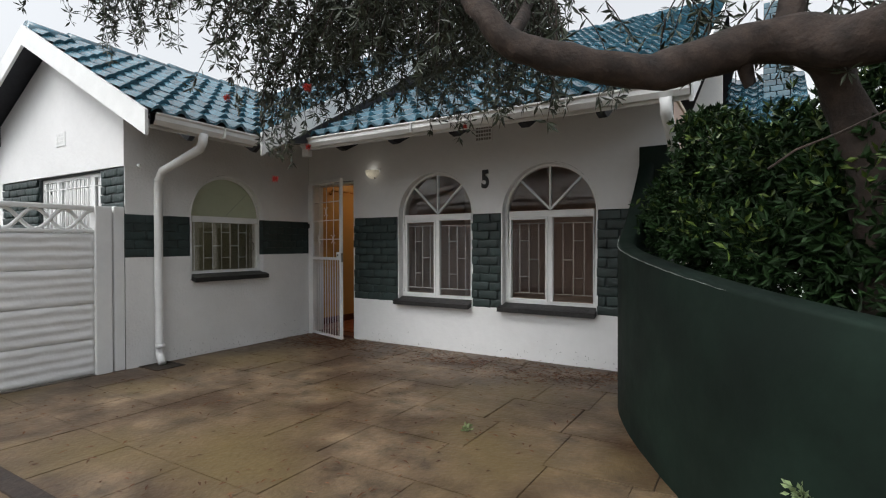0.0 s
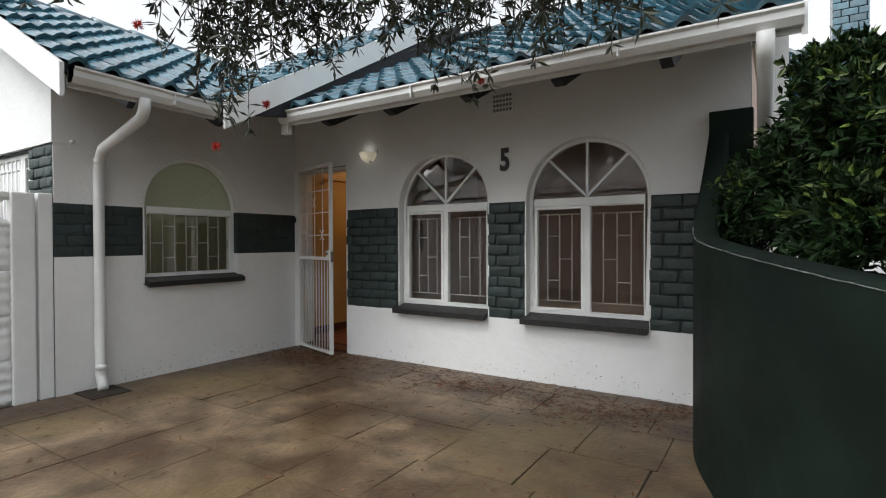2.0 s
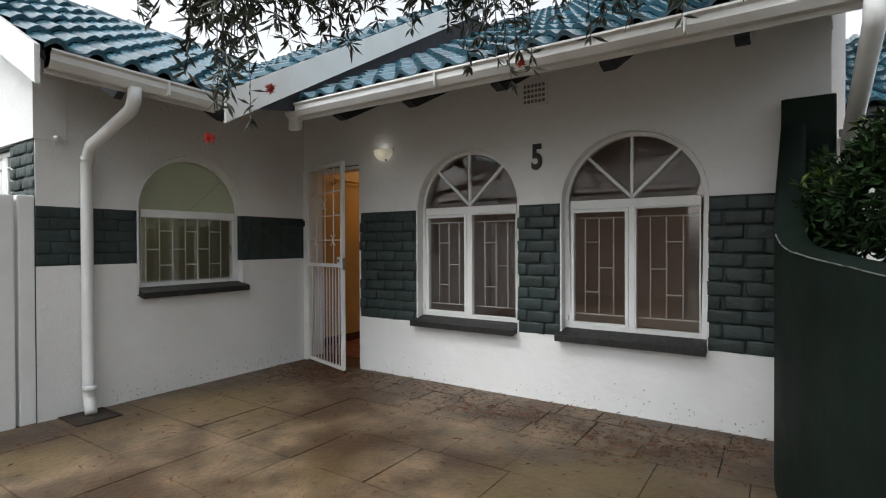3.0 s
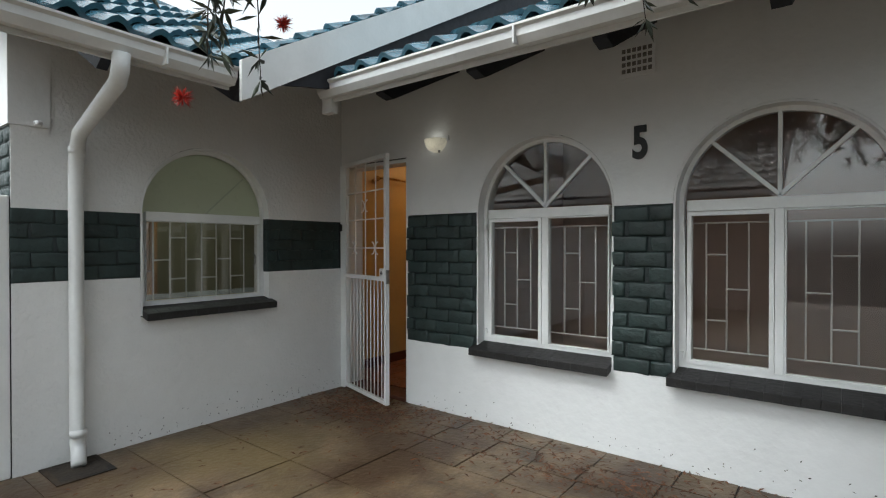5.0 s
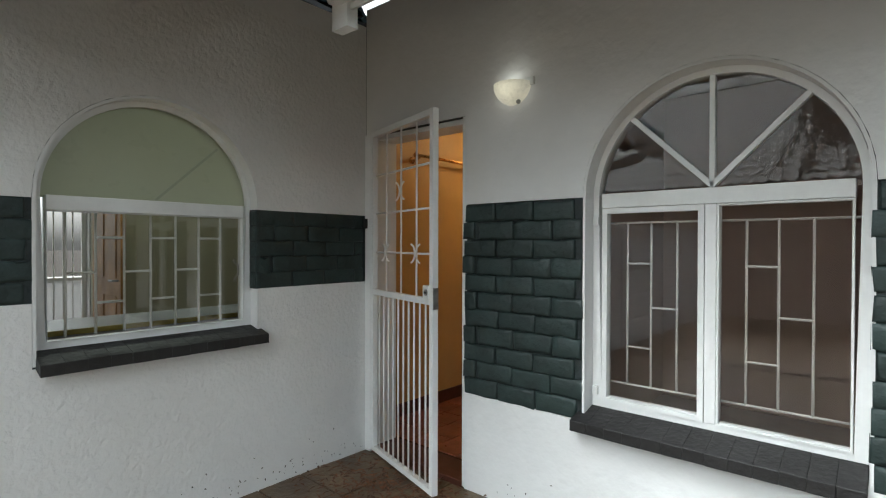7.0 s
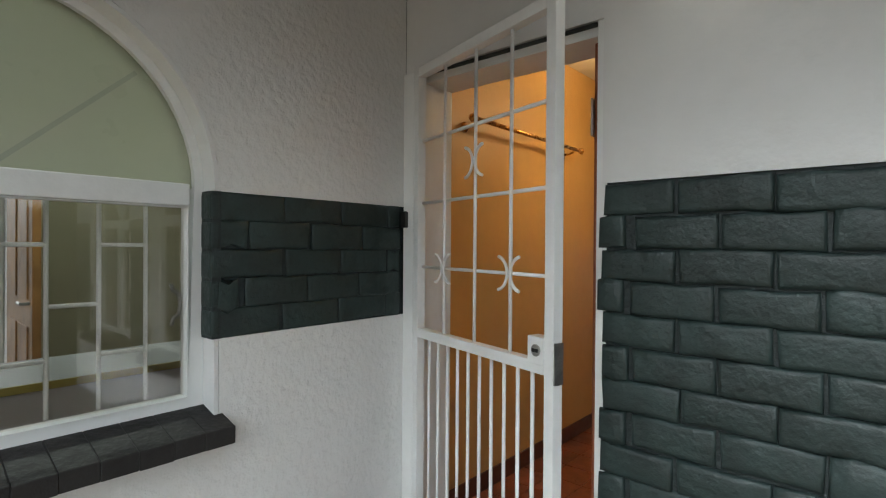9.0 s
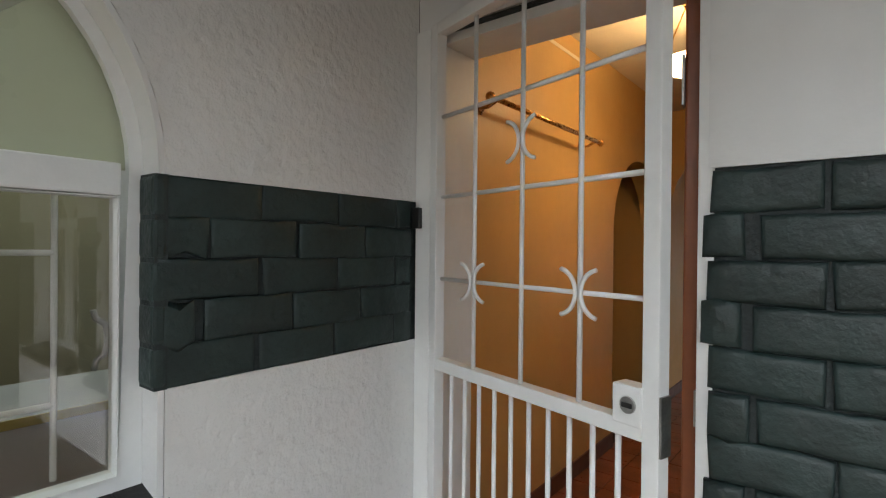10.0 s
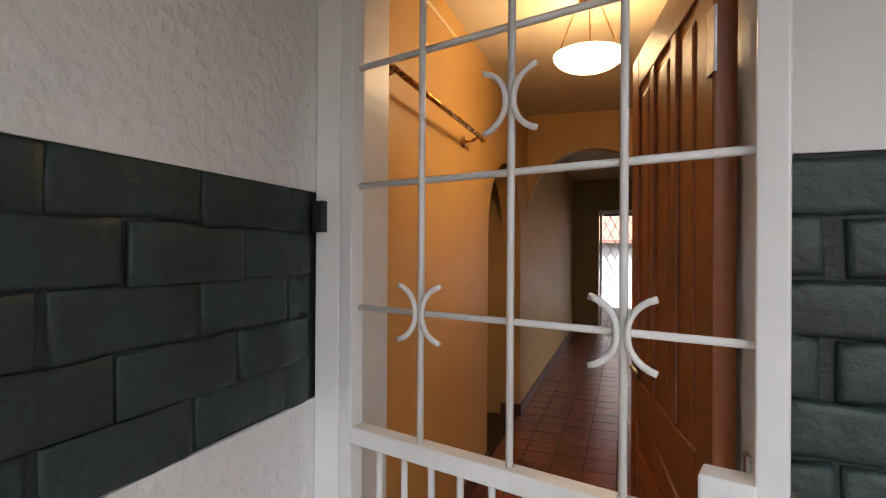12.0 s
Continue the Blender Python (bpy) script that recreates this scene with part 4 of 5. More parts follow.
part("body", tube(bmesh.new(), [(0, 0, 0), (0.03, 0, 0), (0.05, -0.02, -0.005)], 0.016, 10), white_gloss, cable, smooth=True)
part("cable", tube(bmesh.new(), [(0.004, 0.02, 0.02), (0.004, 0.06, 0.06), (0.004, 0.06, 0.4)], 0.003, 6), white_gloss, cable)

# ---- white precast fence ----
fence = thing("precast_fence", "white precast concrete fence with rock-face panels and lattice top", "fence", (-5.45, 0, GROUND))
for y in (2.53, 1.0, -0.53, -2.06, -3.6):
    part("post", boxed(-0.06, 0.06, y - 0.075, y + 0.075, 0, 1.62, bevel=0.012), white_gloss, fence)
part("end_post", boxed(-0.05, 0.05, 2.625, 2.725, 0, 1.625, bevel=0.012), white_gloss, fence)


def rock_panel(y0, y1, z0, z1, seed):
    """One precast panel with three rough rock-like ridges."""
    bm = bmesh.new()
    nu, nv = 36, 18
    rows = []
    for j in range(nv + 1):
        t = j / nv
        row = []
        for i in range(nu + 1):
            s = i / nu
            p = Vector((seed * 3.1 + s * 9, t * 5, 0))
            ridge = abs(math.sin(math.pi * (t * 4 + 0.12 * noise.noise(p))))
            d = 0.004 + 0.024 * ridge * (0.75 + 0.5 * noise.noise(p * 1.3))
            row.append(bm.verts.new((d + 0.012, y0 + (y1 - y0) * s, z0 + (z1 - z0) * t)))
        rows.append(row)
    back = [bm.verts.new((-0.02, y, z)) for y, z in ((y0, z0), (y1, z0), (y1, z1), (y0, z1))]
    for a, b in zip(rows, rows[1:]):
        for i in range(nu):
            bm.faces.new((a[i], a[i + 1], b[i + 1], b[i]))
    bm.faces.new(back)
    bm.faces.new([back[0], back[1]] + rows[0][::-1])
    bm.faces.new([back[3], back[2]] + rows[-1][::-1])
    bm.faces.new([back[0], back[3]] + [r[0] for r in rows][::-1])
    bm.faces.new([back[1], back[2]] + [r[-1] for r in rows][::-1])
    return bm


for k, (a, b) in enumerate(((1.075, 2.455), (-0.455, 0.925), (-1.985, -0.605), (-3.525, -2.135))):
    for j in range(4):
        part("rock_panel", rock_panel(a, b, 0.01 + j * 0.338, 0.345 + j * 0.338, k * 7 + j), plaster, fence, smooth=True)
    part("top_rail", boxed(-0.035, 0.035, a, b, 1.575, 1.62, bevel=0.01), white_gloss, fence)
    part("mid_rail", boxed(-0.035, 0.035, a, b, 1.362, 1.395, bevel=0.01), white_gloss, fence)
    n = 6
    for i in range(n):
        y0, y1 = a + (b - a) * i / n, a + (b - a) * (i + 1) / n
        for s, o in ((1, 0.008), (-1, -0.008)):
            pts = []
            for q in range(9):
                t = q / 8
                pts.append((o, y0 + (y1 - y0) * t, 1.395 + 0.18 * (0.5 - s * 0.5 * math.cos(math.pi * t))))
            part("lattice_bar", tube(bmesh.new(), pts, 0.017, 8), white_gloss, fence, smooth=True)

# ---- curved dark green garden wall ----
CURVE = [(-0.97, 5.185), (-1.0, 4.75), (-0.985, 4.35), (-0.9, 3.95), (-0.73, 3.5), (-0.52, 3.08), (-0.30, 2.7), (0.0, 2.28), (0.38, 1.9), (0.85, 1.6), (1.4, 1.4), (2.2, 1.3)]


def smooth_line(pts, n):
    out = []
    for i in range(len(pts) - 1):
        p = [Vector(pts[max(0, min(len(pts) - 1, i + k))]) for k in (-1, 0, 1, 2)]
        for j in range(n):
            t = j / n
            out.append(0.5 * (2 * p[1] + (p[2] - p[0]) * t + (2 * p[0] - 5 * p[1] + 4 * p[2] - p[3]) * t * t + (3 * p[1] - p[0] - 3 * p[2] + p[3]) * t ** 3))
    out.append(Vector(pts[-1]))
    return out


line = smooth_line(CURVE, 8)
length = [0.0]
for a, b in zip(line, line[1:]):
    length.append(length[-1] + (b - a).length)


def crest(s):
    """Height of the wall's top along its length: high at the house, swooping down."""
    k = max(0.0, 1 - s / 1.15)
    return 1.23 - 0.095 * max(0, s - 0.9) + 0.86 * k ** 2.4 + 0.02 * k


gwall = thing("wall_garden", "curved dark green painted garden wall with a swooping top", "wall", kind="structure")
bm = bmesh.new()
cols = []
TH = 0.13
for i, p in enumerate(line):
    d = (line[min(i + 1, len(line) - 1)] - line[max(i - 1, 0)]).normalized()
    n = Vector((-d.y, d.x))
    top = crest(length[i])
    cols.append([bm.verts.new((p.x + n.x * w, p.y + n.y * w, z)) for w, z in ((0, GROUND - 0.1), (0.0, 0.3), (0, 0.7), (0, top - 0.02), (0.004, top - 0.006), (0.02, top), (TH - 0.02, top + 0.006), (TH, top - 0.015), (TH, -0.1))])
for a, b in zip(cols, cols[1:]):
    for k in range(len(a) - 1):
        bm.faces.new((a[k], a[k + 1], b[k + 1], b[k]))
bm.faces.new(cols[0])
bm.faces.new(cols[-1])
part("body", bm, green_wall_paint, gwall, smooth=True)
part("pier", boxed(-0.975, -0.7, 5.09, 5.186, 1.2, 2.12, bevel=0.01), green_wall_paint, gwall)
worn = [Vector((line[i].x - 0.001, line[i].y, crest(length[i]) - 0.012 + 0.004 * noise.noise(Vector((i * 0.7, 0, 0))))) for i in range(len(line)) if 0.75 < length[i] < 3.0]
part("worn_edge", tube(bmesh.new(), worn, 0.0045, 6, 0.0015), material("bare_worn_plaster", (0.2, 0.22, 0.2), 0.8, vary=0.4, scale=25), gwall, "worn pale edge")
bed = thing("planting_bed", "raised bed of dark soil behind the green wall", "planting bed", kind="structure")
bm = bmesh.new()
loop = [(p.x + 0.12, p.y + 0.02) for p in line[::3]] + [(3.2, 1.4), (3.2, 5.18), (-0.85, 5.18)]
vs = [bm.verts.new((x, y, 0.55)) for x, y in loop]
f = bm.faces.new(vs)
ext = bmesh.ops.extrude_face_region(bm, geom=[f])
for v in [v for v in ext["geom"] if isinstance(v, bmesh.types.BMVert)]:
    v.co.z = -0.1
bmesh.ops.triangulate(bm, faces=bm.faces[:])
part("soil", bm, soil, bed)

slot = thing("gate_track", "dark rusty gate track set in the paving", "gate track", (-4.0, 1.1, GROUND), kind="structure")
part("channel", boxed(-1.4, 1.4, -0.055, 0.055, -0.02, 0.012, bevel=0.004), material("rusty_dark_steel", (0.035, 0.024, 0.018), 0.8, vary=0.3, scale=15, bump=0.5), slot)

# dark brick returns in the side window's reveal
part("return_bed", boxed(SIDE_X - 0.066, SIDE_X + 0.002, W0 + HW0 - 0.010, W0 + HW0 + 0.016, 1.085, 1.52), mortar_paint, wall_side)
for c in range(5):
    part("return_brick", boxed(SIDE_X - 0.066, SIDE_X + 0.004, W0 + HW0 - 0.014, W0 + HW0 + 0.014, 1.09 + c * 0.0868, 1.09 + c * 0.0868 + 0.079, bevel=0.008), brick_paint, wall_side)
# fan bar's faint shade on the obscured glass, painted as a strip in front
fan_shade = material("bar_shade", (0.41, 0.42, 0.34), 0.4, vary=0.06, scale=3)
for k3, a in enumerate((45,)):
    d = Vector((math.cos(radians(a)), math.sin(radians(a))))
    n2 = Vector((-d.y, d.x)) * 0.006
    p, q = Vector((W0, 1.545)), Vector((W0, SPRING0)) + d * 0.435
    part("glazing_bar", sheet([tuple(p + n2), tuple(q + n2), tuple(q - n2), tuple(p - n2)], [], lambda u, v, w: on_side(u, v, 0.0875 + 0.0008 * k3 + w), 0.002), fan_shade, w0)
boundary = thing("boundary_wall", "white boundary wall outside the kitchen door", "wall", (-10.4, 5, GROUND), kind="structure")
part("body", boxed(-0.1, 0.1, -5, 6, 0, 0.9), plaster, boundary)
part("coping", boxed(-0.14, 0.14, -5, 6, 0.9, 0.95, bevel=0.01), plaster, boundary)

# ---- planting ----
def leaf_cloud(leaves, name, mat, parent, label=""):
    """Many small folded leaves as one mesh: each a base, direction, normal, length, width."""
    n = len(leaves)
    co = np.zeros((n * 4, 3))
    for i, (p, d, s, ln, wd) in enumerate(leaves):
        fold = d.cross(s) * wd * 0.25
        co[i * 4] = p
        co[i * 4 + 1] = p + d * ln * 0.5 + s * wd * 0.5 + fold
        co[i * 4 + 2] = p + d * ln
        co[i * 4 + 3] = p + d * ln * 0.5 - s * wd * 0.5 + fold
    me = bpy.data.meshes.new(name)
    idx = np.arange(n) * 4
    faces = np.concatenate([np.stack([idx, idx + 1, idx + 2], 1), np.stack([idx, idx + 2, idx + 3], 1)]).tolist()
    me.from_pydata(co.tolist(), [], faces)
    me.materials.append(mat)
    ob = new(name, me)
    ob.parent = parent
    tagged(ob, label, kind="stuff")
    return ob


def rand_dir(rng, up=0.0):
    while True:
        v = Vector((rng.uniform(-1, 1), rng.uniform(-1, 1), rng.uniform(-1, 1) + up))
        if 0.1 < v.length < 1.6:
            return v.normalized()


rng = random.Random(5)
tree = thing("bottlebrush_tree", "leaning bottlebrush tree with drooping narrow leaves and red flowers", "tree", (0.42, 2.35, 0.55))
T0 = Vector((0.42, 2.35, 0.55))


def limb(name, pts, r0, r1, label=""):
    line3 = smooth_line([tuple(Vector(p) - T0) for p in pts], 6)
    bm = bmesh.new()
    tube(bm, line3, r0, 14, r1)
    for v in bm.verts:
        v.co += Vector((noise.noise(v.co * 9), noise.noise(v.co * 9 + Vector((5, 0, 0))), noise.noise(v.co * 7))) * 0.022
    part(name, bm, bark, tree, label, smooth=True)
    return [Vector(p) + T0 for p in line3]


limb("trunk", [(0.5, 2.9, 0.5), (0.44, 2.86, 1.1), (0.37, 2.8, 1.6), (0.31, 2.78, 1.8), (0.24, 2.7, 1.97), (0.15, 2.6, 2.05)], 0.085, 0.085)
main_limb = limb("limb", [(1.3, 2.2, 2.45), (0.75, 2.38, 2.1), (0.32, 2.53, 2.0), (0.08, 2.57, 2.06), (-0.12, 2.52, 2.04), (-0.42, 2.4, 1.965), (-0.75, 2.25, 2.04), (-0.98, 2.17, 2.14), (-1.11, 2.15, 2.3), (-1.25, 2.2, 2.55)], 0.125, 0.045, "brown furrowed bark limb")
limb("limb", [(0.08, 2.57, 2.06), (0.1, 2.7, 2.4), (-0.1, 2.9, 2.8), (-0.5, 3.0, 3.2)], 0.06, 0.02)
limb("stub", [(-0.06, 2.5, 2.02), (-0.05, 2.56, 1.95), (-0.04, 2.58, 1.9)], 0.035, 0.028)
upper_limbs = [limb("limb", pts, 0.035, 0.01) for pts in (
    [(-1.11, 2.15, 2.3), (-1.6, 2.5, 2.8), (-2.2, 2.65, 2.95), (-2.8, 2.7, 2.85), (-3.1, 2.65, 2.5)],
    [(-1.2, 2.2, 2.45), (-1.5, 2.8, 2.8), (-1.9, 3.3, 2.95), (-2.25, 3.65, 2.8)],
    [(-0.98, 2.17, 2.14), (-1.1, 2.7, 2.55), (-1.3, 3.2, 2.85), (-1.6, 3.6, 2.95)],
    [(-1.1, 2.2, 2.35), (-1.7, 2.2, 2.85), (-2.4, 2.3, 3.0), (-2.9, 2.3, 2.75)],
    [(-1.25, 2.25, 2.5), (-2.0, 2.9, 2.95), (-2.5, 3.0, 2.95), (-2.8, 2.95, 2.7)])]
upper_limbs.append(limb("limb", [(-2.4, 2.3, 3.0), (-3.2, 2.3, 3.32), (-4.2, 2.3, 3.5), (-5.0, 2.3, 3.6)], 0.018, 0.006))
# higher crown over the drive, mostly unseen, added to shade the walls and paving
high_limbs = [limb("limb", pts, 0.045, 0.012) for pts in (
    [(0.1, 2.7, 2.4), (0.0, 2.2, 3.0), (-0.4, 1.4, 3.5), (-0.9, 0.7, 3.6)],
    [(-0.1, 2.9, 2.8), (-0.8, 3.2, 3.4), (-1.6, 3.2, 3.7), (-2.4, 3.0, 3.6)],
    [(-1.25, 2.2, 2.55), (-1.5, 1.8, 3.2), (-2.0, 1.4, 3.5), (-2.7, 1.2, 3.5)],
    [(0.75, 2.38, 2.1), (1.0, 1.6, 2.9), (0.9, 0.6, 3.4), (0.6, -0.4, 3.6)],
    [(1.3, 2.2, 2.45), (1.7, 1.4, 3.2), (1.8, 0.3, 3.7), (1.6, -0.8, 3.8)])]
leaves, twigs, flowers = [], bmesh.new(), []


def hang_twig(top, drop, sway):
    pts, p = [], Vector(top)
    d = Vector((sway[0], sway[1], -0.55)).normalized()
    steps = max(3, int(drop / 0.07))
    for k in range(steps):
        pts.append(p.copy())
        d = (d + Vector((rng.uniform(-0.12, 0.12), rng.uniform(-0.12, 0.12), -0.16))).normalized()
        p = p + d * 0.07
    tube(twigs, [q - T0 for q in pts], 0.004, 4, 0.0018, cap=False)
    for k in range(0, len(pts)):
        for j in range(rng.choice((1, 2, 3, 4)) if k < len(pts) - 2 else 7):
            out = (rand_dir(rng) + d * 0.5).normalized()
            s = out.cross(rand_dir(rng)).normalized()
            leaves.append((pts[k] - T0, out, s, rng.uniform(0.055, 0.095), rng.uniform(0.012, 0.019)))
    return pts[-1]


tips = []
for L in upper_limbs:
    for p in L[5:]:
        for _ in range(9):
            tips.append(hang_twig(p + Vector((rng.uniform(-0.25, 0.25), rng.uniform(-0.25, 0.25), rng.uniform(-0.1, 0.2))), rng.uniform(0.2, 0.8), (rng.uniform(-0.5, 0.5), rng.uniform(-0.5, 0.5))))
for L in high_limbs:
    for p in L[6:]:
        for _ in range(6):
            tips.append(hang_twig(p + Vector((rng.uniform(-0.5, 0.5), rng.uniform(-0.5, 0.5), rng.uniform(-0.1, 0.35))), rng.uniform(0.3, 0.7), (rng.uniform(-0.7, 0.7), rng.uniform(-0.7, 0.7))))
for end in ((-3.0, 2.57, 1.72), (-2.95, 2.83, 1.98), (-2.14, 3.83, 2.23)):
    e = Vector(end)
    tips.append(hang_twig(e + Vector((0.1, 0.05, 0.62)), 0.5, (-0.1, -0.05)))
for p in main_limb[:34:2]:
    for _ in range(3):
        tips.append(hang_twig(p + Vector((rng.uniform(-0.15, 0.15), rng.uniform(0.0, 0.4), rng.uniform(0.05, 0.5))), rng.uniform(0.2, 0.4), (rng.uniform(-0.6, 0.6), rng.uniform(-0.2, 0.6))))
part("twig", twigs, bark, tree, "thin brown hanging twigs")
leaf_cloud(leaves, "foliage", leaf_dark, tree, "narrow grey-green drooping leaves")


def brush(p):
    """A round red brush of stamens."""
    st = []
    for _ in range(150):
        d = rand_dir(rng)
        st.append((Vector((0, 0, 0)), d, d.cross(rand_dir(rng)).normalized(), rng.uniform(0.022, 0.036), 0.003))
    ob = leaf_cloud(st, "flower", flower_red, tree, "red bottlebrush flower")
    ob.location = p - T0


for e in ((-3.0, 2.56, 1.69), (-2.95, 2.83, 1.96), (-2.14, 3.83, 2.21), (-2.3, 2.2, 2.15), (-3.05, 2.2, 2.2)):
    brush(Vector(e))

# hedge shrub behind the green wall
shrub = thing("shrub", "dense dark green leafy shrub behind the garden wall", "shrub", (0.35, 4.0, 0.55))
S0 = Vector((0.35, 4.0, 0.55))
stems = bmesh.new()
lobes = []
for cx, cy, cz, r in ((-0.35, 4.35, 1.5, 0.42), (-0.05, 3.9, 1.55, 0.5), (0.25, 3.5, 1.5, 0.5), (0.4, 4.2, 1.6, 0.5), (0.45, 3.0, 1.3, 0.45), (0.0, 4.6, 1.55, 0.4), (0.8, 3.6, 1.55, 0.55), (0.75, 2.6, 1.2, 0.4), (-0.2, 3.6, 1.2, 0.35), (0.1, 3.1, 1.1, 0.35), (-0.55, 4.72, 1.42, 0.33), (-0.3, 4.0, 1.9, 0.24), (0.5, 3.3, 1.85, 0.28)):
    lobes.append((Vector((cx, cy, cz)), r))
    tube(stems, smooth_line([(0.1, -0.1, 0), (rng.uniform(-0.1, 0.1), rng.uniform(-0.1, 0.1), 0.4), tuple(Vector((cx, cy, cz)) - S0)], 4), 0.018, 6, 0.006)
part("stem", stems, bark, shrub, "bare woody stems")
part("long_shoot", tube(bmesh.new(), [Vector(q) - S0 for q in ((0.02, 2.15, 1.48), (0.1, 2.16, 1.54), (0.22, 2.19, 1.59), (0.36, 2.22, 1.66), (0.6, 2.5, 1.6), (0.7, 2.9, 1.2))], 0.004, 6), bark, shrub, "thin bare arching shoot")
lv, fresh = [], []
for c, r in lobes:
    for _ in range(int(2600 * r)):
        d = rand_dir(rng, 0.1)
        q = c + d * r * (rng.uniform(0.55, 1.0) + 0.42 * noise.noise(d * 3.5 + c * 2))
        # sprigs of four leaves
        for _k in range(4):
            o = (d * 0.8 + rand_dir(rng) * 0.9).normalized()
            item = (q - S0, o, o.cross(rand_dir(rng)).normalized(), rng.uniform(0.045, 0.075), rng.uniform(0.018, 0.028))
            (fresh if d.z > 0.25 and rng.random() < 0.16 else lv).append(item)
leaf_cloud(lv, "foliage", leaf_hedge, shrub, "dark green glossy leaves")
leaf_cloud(fresh, "new_foliage", leaf_new, shrub, "yellow-green young leaves")

leaf_weed = material("weed_leaf", (0.2, 0.26, 0.12), 0.6, vary=0.2, scale=12, island=0.3)
# weeds growing in cracks
for x, y, z, s, out in ((0.125, 2.14, 0.36, 0.9, (-0.5, -0.7, 0.5)), (-1.675, 3.0, GROUND, 0.9, (0, 0, 1.0))):
    weed = thing("weed", "small pale green weed growing from a crack", "weed", (x, y, z))
    st = []
    for _ in range(40):
        d = (rand_dir(rng) * 0.9 + Vector(out)).normalized()
        st.append((d * rng.uniform(0.0, 0.05) * s, d, d.cross(rand_dir(rng)).normalized(), 0.035 * s, 0.016 * s))
    leaf_cloud(st, "leaf_clump", leaf_weed, weed, "")

# chips and splashes along the foot of the walls
chips = []
for _ in range(170):
    h = abs(rng.gauss(0, 0.07))
    if rng.random() < 0.6:
        p, s1, s2 = Vector((SIDE_X + 0.0015, rng.uniform(3.2, 5.15), GROUND + 0.02 + h)), Vector((0, 1, 0)), Vector((0, 0, 1))
    else:
        p, s1, s2 = Vector((rng.uniform(-4.55, -1.0), MAIN_Y - 0.0015, GROUND + 0.02 + h)), Vector((1, 0, 0)), Vector((0, 0, 1))
    a = rng.uniform(0, 6.28)
    d = s1 * math.cos(a) + s2 * math.sin(a)
    chips.append((p, d, d.cross(s1.cross(s2)), rng.uniform(0.004, 0.018), rng.uniform(0.003, 0.009)))
splash = thing("paint_chips", "small brown chips and mud splashes on the wall foot", "wall stain", kind="stuff")
leaf_cloud(chips, "chip", joint, splash, "")

# fallen leaves on the paving
lt = thing("leaf_litter", "scattered dry brown leaves on the paving", "leaf litter", kind="stuff")
st = []
for _ in range(2600):
    u = rng.random()
    if u < 0.35:
        x, y = rng.gauss(-4.75, 0.35), rng.gauss(4.85, 0.2)
    elif u < 0.6:
        hx, hy, hr = rng.choice(((-2.95, 4.75, 0.16), (-2.5, 4.8, 0.22), (-1.9, 4.55, 0.25), (-1.5, 4.7, 0.2), (-1.2, 4.95, 0.15)))
        x, y = rng.gauss(hx, hr), rng.gauss(hy, hr * 0.7)
    elif u < 0.8:
        x, y = rng.uniform(-4.4, -1.05), MAIN_Y - abs(rng.gauss(0, 0.4)) - 0.03
    else:
        x, y = rng.uniform(-5, -1.1), rng.uniform(1.2, 5.1)
    if y > MAIN_Y - 0.02 or x < SIDE_X + 0.03 or x > -1.05:
        continue
    a = rng.uniform(0, 6.28)
    d = Vector((math.cos(a), math.sin(a), rng.uniform(-0.02, 0.12)))
    st.append((Vector((x, y, GROUND + 0.007)), d, Vector((-d.y, d.x, rng.uniform(-0.15, 0.15))), rng.uniform(0.03, 0.075), rng.uniform(0.008, 0.018)))
leaf_cloud(st, "dry_leaf", litter, lt, "")

# ---- neighbouring roof seen in the window glass, and the house beyond the shrub ----
back_house = thing("outbuilding", "low outbuilding with a grey tiled roof across the drive", "building", (-4.5, -3.4, GROUND))
part("wall", boxed(-5.2, 1.7, -0.2, 0, 0, 2.6), brown_room, back_house)
part("gutter", boxed(-5.5, 2.0, 0.72, 0.84, 2.28, 2.38, bevel=0.01), gutter_white, back_house)
slope_board((-5.5, 0.75, 2.4), (2.0, 0.75, 2.4), (2.0, -4.5, 5.81), (-5.5, -4.5, 5.81), 0.06, soffit_dark, "underlay", back_house)
bm = bmesh.new()
for r in range(20):
    for c in range(36):
        o = Vector((-5.5 + c * 0.207, 0.75 - r * 0.3 * math.cos(radians(33)), 2.42 + r * 0.3 * math.sin(radians(33))))
        pts = []
        for v, lift in ((0, 0.03), (0.32, 0)):
            pts.append([bm.verts.new(o + Vector((0.21 * i / 4, -v * 0.839, v * 0.545 + lift + wave(i / 4)))) for i in range(5)])
        for i in range(4):
            bm.faces.new((pts[0][i], pts[0][i + 1], pts[1][i + 1], pts[1][i]))
tagged(part("tiles", bm, tile_grey, back_house), kind="stuff")
house2 = thing("rear_wing", "white rear wing with a teal roof and tiled chimney", "building", (0, 8.0, 0))
part("wall", boxed(-0.72, 4.5, 0.6, 0.8, -0.3, 2.6), plaster, house2)
part("gable", sheet([(-0.85, 2.3), (-0.45, 2.3), (-0.45, 3.75), (-0.55, 3.75), (-0.85, 2.95)], [], lambda u, v, w: (u, w - 0.1, v), 0.1), plaster, house2)
slope_board((-0.45, 0.0, 2.6), (0.55, 0.0, 2.6), (0.55, 2.0, 3.95), (-0.45, 2.0, 3.95), 0.08, soffit_dark, "roof", house2)
slope_board((-0.45, 4.0, 2.6), (0.55, 4.0, 2.6), (0.55, 2.0, 3.95), (-0.45, 2.0, 3.95), 0.08, soffit_dark, "roof", house2)
chim = thing("chimney", "teal painted brick chimney", "chimney", (0.2, 9.2, 3.0))
